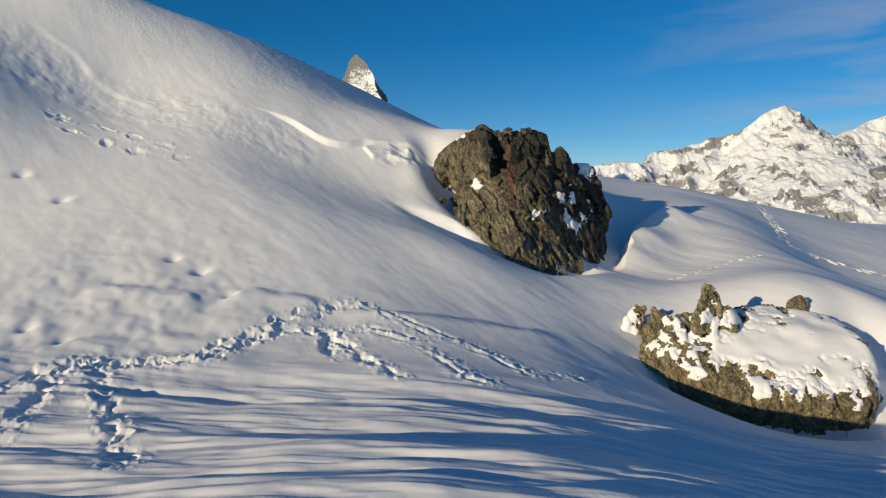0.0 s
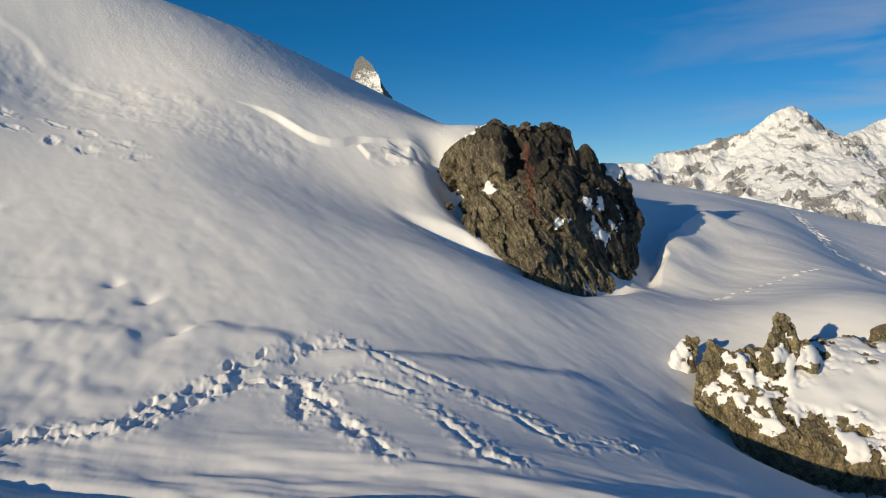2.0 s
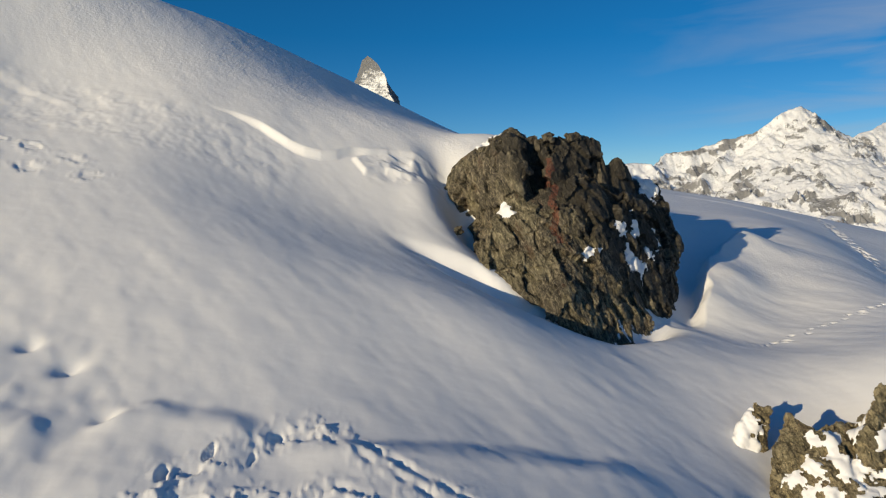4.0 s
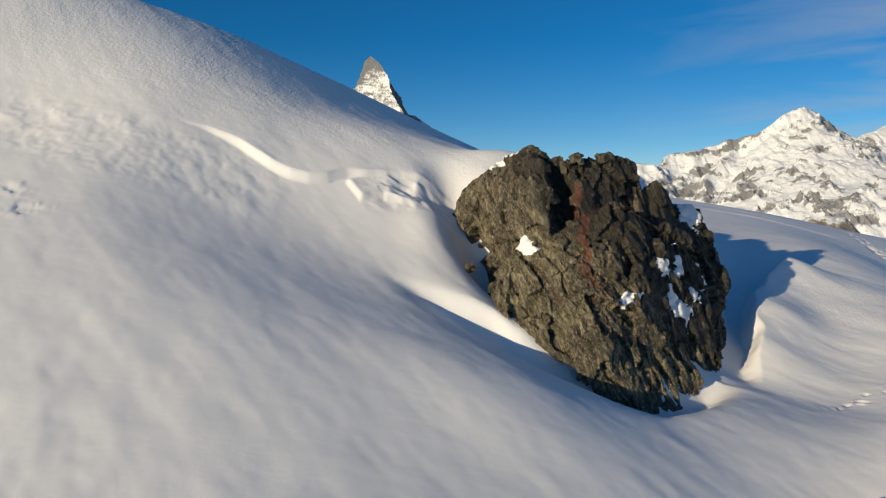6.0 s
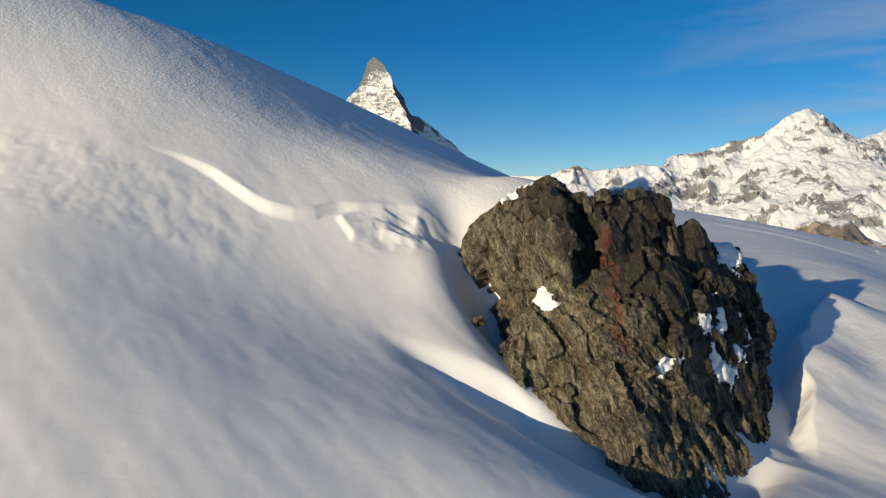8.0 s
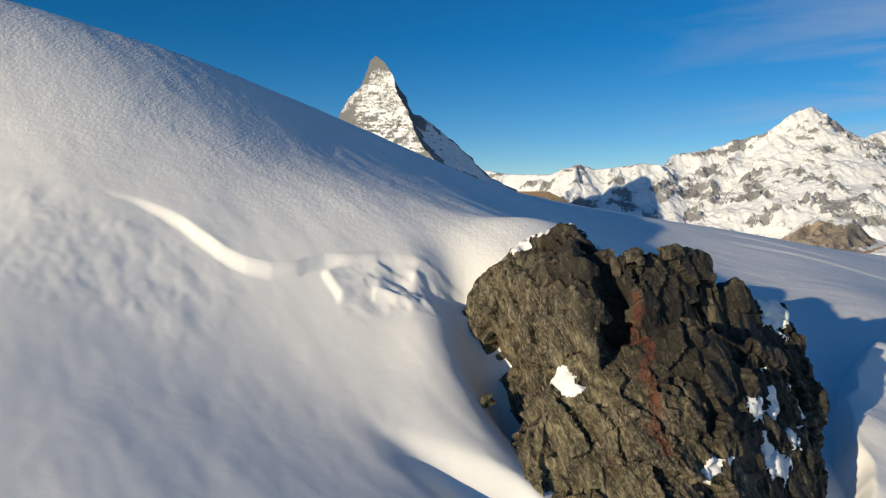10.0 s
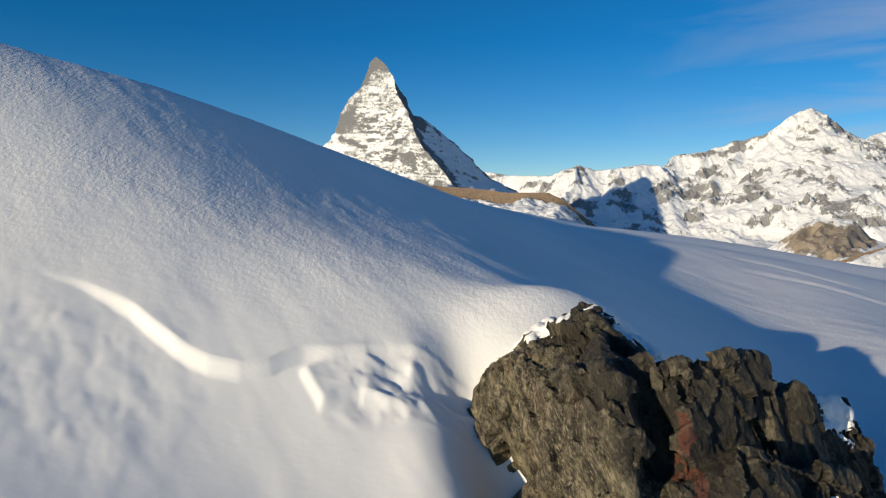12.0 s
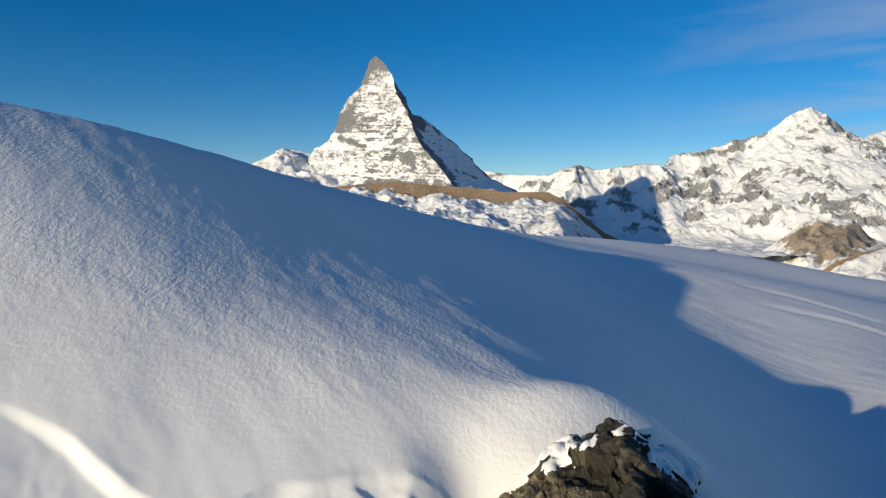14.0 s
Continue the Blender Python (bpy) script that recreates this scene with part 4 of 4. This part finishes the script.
def snow_patch(co, faces, centre, radii, thick, seed, label, limit=0.0, grain=2.5, facing=None, turn=0.0, calm=3, fray=0.55, own=0.35):
    """Snow caught on a rock: part of its skin, laid proud of it and feathered out at the rim."""
    c = co - np.array(centre)
    a, b = math.cos(radians(turn)), math.sin(radians(turn))
    c = np.stack([c[:, 0] * a + c[:, 2] * b, c[:, 1], -c[:, 0] * b + c[:, 2] * a], -1)
    q = 1 - np.sqrt(((c / np.array(radii)) ** 2).sum(1))
    q = q + fray * fbm(co[:, 0] * grain, co[:, 1] * grain, co[:, 2] * grain, seed=seed, octaves=5, gain=0.6) - limit
    # the snow bridges the hollows of the rock under it
    round_about = faces[(q[faces] > -0.7).any(1)]
    if len(round_about) < 4:
        return None
    some, local = np.unique(round_about, return_inverse=True)
    eased = co.copy()
    eased[some] = relax(co[some], local.reshape(-1, 4), calm)
    n = normals(eased, faces)
    if facing:
        q = np.minimum(q, (n @ np.array(facing[:3]) - facing[3]) * 3)
    use = faces[(q[faces] > -0.08).all(1)]
    if len(use) < 4:
        return None
    ids, flat = np.unique(use, return_inverse=True)
    lift = np.clip(q[ids] * 3, -0.25, 1.0)
    up = n[ids] + np.array([0, 0, 0.25])
    verts = co[ids] * own + eased[ids] * (1 - own) + up * (thick * np.where(lift > 0, np.sqrt(np.maximum(lift, 0)), lift))[:, None]
    verts = 0.5 * verts + 0.5 * relax(verts, flat.reshape(-1, 4), 1)
    quads = flat.reshape(-1, 4)
    # each separate scrap of snow is a thing of its own
    mark = np.arange(len(verts))
    while True:
        low = mark[quads].min(1)
        then = mark.copy()
        for k in range(4):
            np.minimum.at(then, quads[:, k], low)
        then = then[then]
        if (then == mark).all():
            break
        mark = then
    for m in np.unique(mark):
        own_quads = quads[mark[quads[:, 0]] == m]
        if len(own_quads) < 14:
            continue
        keep, again = np.unique(own_quads, return_inverse=True)
        me = sheet_mesh("snow_patch", verts[keep], again.reshape(-1, 4), SNOW)
        tagged(new("snow_patch", me), label, "snow", "snow caught on rocks")


# the great boulder
main = [(2.4, 20.25, -0.02), (1.72, 20.4, 0.05), (3.3, 20.3, -1.0), (3.4, 20.6, -1.2), (4.4, 21.4, -1.2), (4.85, 21.8, -1.0), (1.5, 20.75, 0.4), (0.72, 21.3, 0.9), (0.45, 21.8, 1.2), (0.85, 21.5, 1.75),
        (1.2, 21.8, 2.15), (2.5, 21.4, 2.0), (2.75, 21.25, 1.6), (3.18, 21.1, 1.1), (4.45, 22.25, 0.9), (3.3, 21.9, 3.0), (4.9, 23.0, 2.2), (6.15, 24.2, 1.1), (6.05, 23.6, 0.2), (5.85, 23.2, -0.3), (5.2, 22.3, -1.1),
        (1.2, 24.5, -0.5), (5.8, 26.2, -0.5), (3.0, 26.4, 0.5), (1.5, 23.6, 2.2)]
slab = [(-0.11, 24.5, 2.55), (0.04, 24.5, 2.96), (0.35, 24.6, 3.4), (0.8, 24.8, 3.7), (1.95, 25.05, 4.22), (1.25, 22.35, 3.85), (1.45, 22.2, 3.95), (1.6, 21.85, 2.7), (1.75, 21.6, 2.2), (1.2, 21.95, 2.2),
        (0.95, 22.5, 2.2), (0.15, 24.3, 2.4), (2.6, 25.6, 3.8), (2.2, 24.2, 3.7), (1.9, 22.6, 3.5), (1.2, 26.2, 2.2), (3.3, 25.7, 3.3), (2.0, 25.8, 1.0)]
tower = [(2.15, 22.4, 3.72), (2.45, 22.4, 3.93), (3.0, 22.65, 3.93), (3.5, 22.9, 3.90), (3.85, 23.2, 3.66), (2.5, 22.0, 2.6), (2.4, 21.85, 2.2), (3.7, 22.6, 1.8), (4.3, 23.2, 2.4), (2.5, 23.2, 3.5), (3.7, 23.7, 3.4), (2.4, 23.4, 2.0), (4.2, 23.7, 2.0)]
buttress = [(1.35, 22.15, 3.86), (1.62, 22.1, 3.9), (1.85, 22.25, 3.72), (1.95, 22.1, 3.1), (1.98, 21.95, 2.5), (1.6, 21.65, 2.25), (1.5, 22.0, 3.3), (1.5, 23.2, 3.6), (2.0, 23.2, 3.2), (1.9, 23.0, 2.2)]
knob = [(4.0, 23.2, 3.15), (4.35, 23.25, 3.4), (4.6, 23.4, 3.33), (4.85, 23.8, 2.95), (3.9, 23.0, 2.2), (5.0, 23.4, 1.8), (4.2, 24.2, 3.0), (4.9, 24.4, 2.2), (4.4, 22.9, 1.8)]
shoulder = [(5.0, 24.3, 2.85), (5.4, 24.4, 2.85), (5.9, 24.6, 2.82), (6.1, 24.35, 2.05), (6.2, 24.2, 1.0), (5.0, 23.3, 1.6), (5.2, 23.4, 0.8), (5.2, 25.2, 2.4), (6.0, 25.3, 1.6), (5.0, 25.0, 0.5)]
foot = [(1.85, 21.0, -0.25), (2.35, 20.9, -0.2), (3.2, 20.75, -0.95), (3.4, 20.8, -1.9), (2.6, 21.0, -1.9), (1.7, 21.2, -0.9), (1.8, 21.6, -0.8), (3.7, 21.4, -0.6), (3.9, 21.4, -1.9)]
under = [(0.08, 24.4, 2.46), (0.25, 24.05, 2.28), (0.88, 22.75, 2.05), (1.22, 22.25, 2.0), (0.9, 24.3, 1.2), (1.12, 23.0, 0.9), (1.3, 22.4, 1.0), (1.8, 24.5, 2.4), (1.85, 23.0, 2.4)]
gap = [(1.5, 22.7, 3.86), (2.5, 22.75, 3.86), (2.0, 22.75, 3.87), (1.9, 22.8, 2.6), (2.45, 22.75, 2.5), (1.8, 22.3, 1.9), (2.6, 22.2, 1.9), (1.6, 23.7, 3.4), (2.7, 23.6, 3.35), (2.0, 23.1, 1.5)]
b_co, b_faces = rock_thing("boulder", [main, slab, tower, knob, shoulder, foot, under, gap, buttress], 0.034, 1.25, 301, ROCK, "huge craggy brown boulder with snow caught in its cracks", "boulder", blocks=60,
                           parts=((0, "rock_body"), (1, "overhang"), (2, "tower"), (3, "knob"), (4, "shoulder"), (5, "foot"), (1, "overhang"), (2, "tower"), (6, "buttress")))
for centre, radii, thick, lim, turn in (((1.32, 21.85, 2.08), (0.34, 0.5, 0.15), 0.025, 0.0, -10), ((4.45, 22.2, 0.75), (0.24, 0.6, 0.42), 0.05, 0.0, 20), ((4.95, 22.9, 0.85), (0.20, 0.6, 0.34), 0.05, 0.1, -15),
                                  ((3.2, 21.3, 1.1), (0.22, 0.5, 0.18), 0.04, 0.1, 10), ((4.0, 22.2, 1.6), (0.26, 0.6, 0.22), 0.04, 0.05, -30), ((5.45, 24.3, 2.75), (0.30, 0.6, 0.5), 0.06, 0.0, 20),
                                  ((2.85, 21.5, 1.6), (0.08, 0.5, 0.3), 0.03, 0.1, 0), ((4.6, 22.5, 1.6), (0.3, 0.5, 0.5), 0.03, 0.45, 0), ((5.4, 23.2, 1.2), (0.3, 0.5, 0.5), 0.03, 0.45, 0)):
    snow_patch(b_co, b_faces, centre, radii, thick, 401, "small snow patch caught on the boulder", lim, 4.0, None, turn, calm=2, fray=0.6, own=0.5)
snow_patch(b_co, b_faces, (2.9, 25.3, 3.5), (1.5, 1.2, 1.0), 0.035, 411, "streaky snow over the back of the boulder", 0.0, 2.2, (0.35, 0.1, 0.9, 0.1))
snow_patch(b_co, b_faces, (0.9, 25.3, 3.9), (1.1, 0.9, 0.5), 0.05, 412, "snow drifted against the boulder's upper edge", 0.0, 1.6, (-0.3, 0.3, 0.9, 0.2))

# the low rock with its snow cover
low_main = [(5.5, 16.3, -1.5), (6.2, 16.6, -1.3), (8.5, 17.0, -1.25), (9.9, 16.6, -1.45), (5.2, 15.3, -2.6), (6.0, 14.65, -2.72), (7.6, 14.25, -2.92), (9.3, 14.2, -3.02), (10.05, 15.4, -1.9), (9.9, 14.9, -2.6),
            (5.3, 15.3, -2.8), (6.1, 14.75, -2.95), (7.65, 14.35, -3.15), (9.3, 14.3, -3.25), (10.1, 14.9, -3.0),
            (5.7, 16.1, -3.6), (6.3, 15.8, -3.9), (7.65, 15.5, -4.3), (9.3, 15.4, -4.5), (10.3, 15.6, -4.4), (10.0, 16.5, -3.3), (6.0, 17.0, -3.0)]
low_fin = [(4.75, 16.0, -2.4), (4.95, 15.8, -2.6), (5.33, 16.6, -1.14), (5.6, 16.4, -1.32), (5.3, 15.5, -2.7), (5.95, 16.0, -1.5), (5.6, 17.0, -2.2), (5.0, 16.4, -1.9), (5.8, 15.4, -2.2)]
low_spire = [(5.95, 15.8, -1.7), (6.25, 15.8, -0.62), (6.33, 15.85, -0.48), (6.5, 15.95, -0.62), (6.74, 15.9, -0.78), (6.8, 15.8, -1.5), (6.4, 16.3, -1.4), (6.7, 16.4, -1.1), (6.1, 15.6, -1.8)]
low_step = [(6.6, 15.8, -1.6), (6.9, 15.9, -1.05), (7.2, 16.1, -1.25), (7.4, 16.3, -1.4), (7.0, 15.6, -1.7), (7.0, 16.6, -1.4)]
l_co, l_faces = rock_thing("low_rock", [low_main, low_fin, low_spire, low_step], 0.04, 0.55, 321, OLIVE, "low ochre rock with a pointed spire under snow", blocks=60,
                           parts=((0, "rock_body"), (1, "fin"), (2, "spire"), (3, "ledge")))
snow_patch(l_co, l_faces, (8.35, 15.65, -2.05), (2.3, 1.9, 1.2), 0.07, 421, "wind-packed snow cover over the low rock", -0.03, 2.4, (0.0, -0.35, 0.94, 0.05), calm=60, fray=0.45, own=0.03)
snow_patch(l_co, l_faces, (8.6, 14.6, -2.6), (1.5, 0.6, 0.5), 0.04, 423, "broken snow on the rock's edge", 0.25, 3.2, (0.0, -0.5, 0.86, 0.1))
snow_patch(l_co, l_faces, (5.7, 16.0, -1.9), (0.6, 0.7, 0.5), 0.04, 424, "snow in the rock's cleft", 0.3, 3.4)
snow_patch(l_co, l_faces, (6.35, 15.75, -1.35), (0.36, 0.4, 0.16), 0.04, 425, "snow on the spire's ledge", 0.15, 3.0, None, -12)

r_co, r_faces = rock_thing("rock_slab", [[(4.42, 17.0, -2.5), (4.85, 16.85, -2.5), (5.12, 17.25, -1.22), (5.35, 17.1, -1.26), (4.75, 17.5, -2.2), (5.2, 17.0, -2.1), (5.35, 17.45, -1.5), (4.75, 16.95, -1.8), (4.85, 17.1, -1.5)]], 0.03, 0.35, 331, OLIVE, "thin upright rock slab half buried in snow")
snow_patch(r_co, r_faces, (4.75, 17.0, -1.75), (0.35, 0.6, 0.55), 0.05, 427, "snow plastered on the upright rock slab", 0.0, 3.4, (-0.75, -0.35, 0.55, 0.1))
rock_thing("rock", [[(9.08, 17.15, -1.51), (9.15, 17.07, -1.16), (9.45, 17.23, -1.03), (9.75, 17.31, -1.16), (9.83, 17.31, -1.61), (9.45, 17.71, -1.21), (9.23, 17.63, -1.71), (9.6, 16.99, -1.71)]], 0.03, 0.4, 341, OLIVE, "rounded lichen-covered rock in the snow")
rock_thing("rock", [[(8.15, 16.83, -1.5), (8.28, 16.83, -1.3), (8.66, 16.99, -1.22), (8.79, 17.07, -1.5), (8.49, 17.31, -1.33), (8.41, 16.75, -1.66), (8.58, 17.23, -1.72)]], 0.03, 0.3, 351, OLIVE, "small lichen-covered rock in the snow")
rock_thing("stone", [[(0.1, 22.5, 1.45), (0.12, 22.45, 1.66), (0.28, 22.5, 1.70), (0.36, 22.55, 1.55), (0.3, 22.75, 1.5), (0.2, 22.7, 1.68)]], 0.02, 0.14, 361, ROCK, "small loose stone on the snow", "stone")
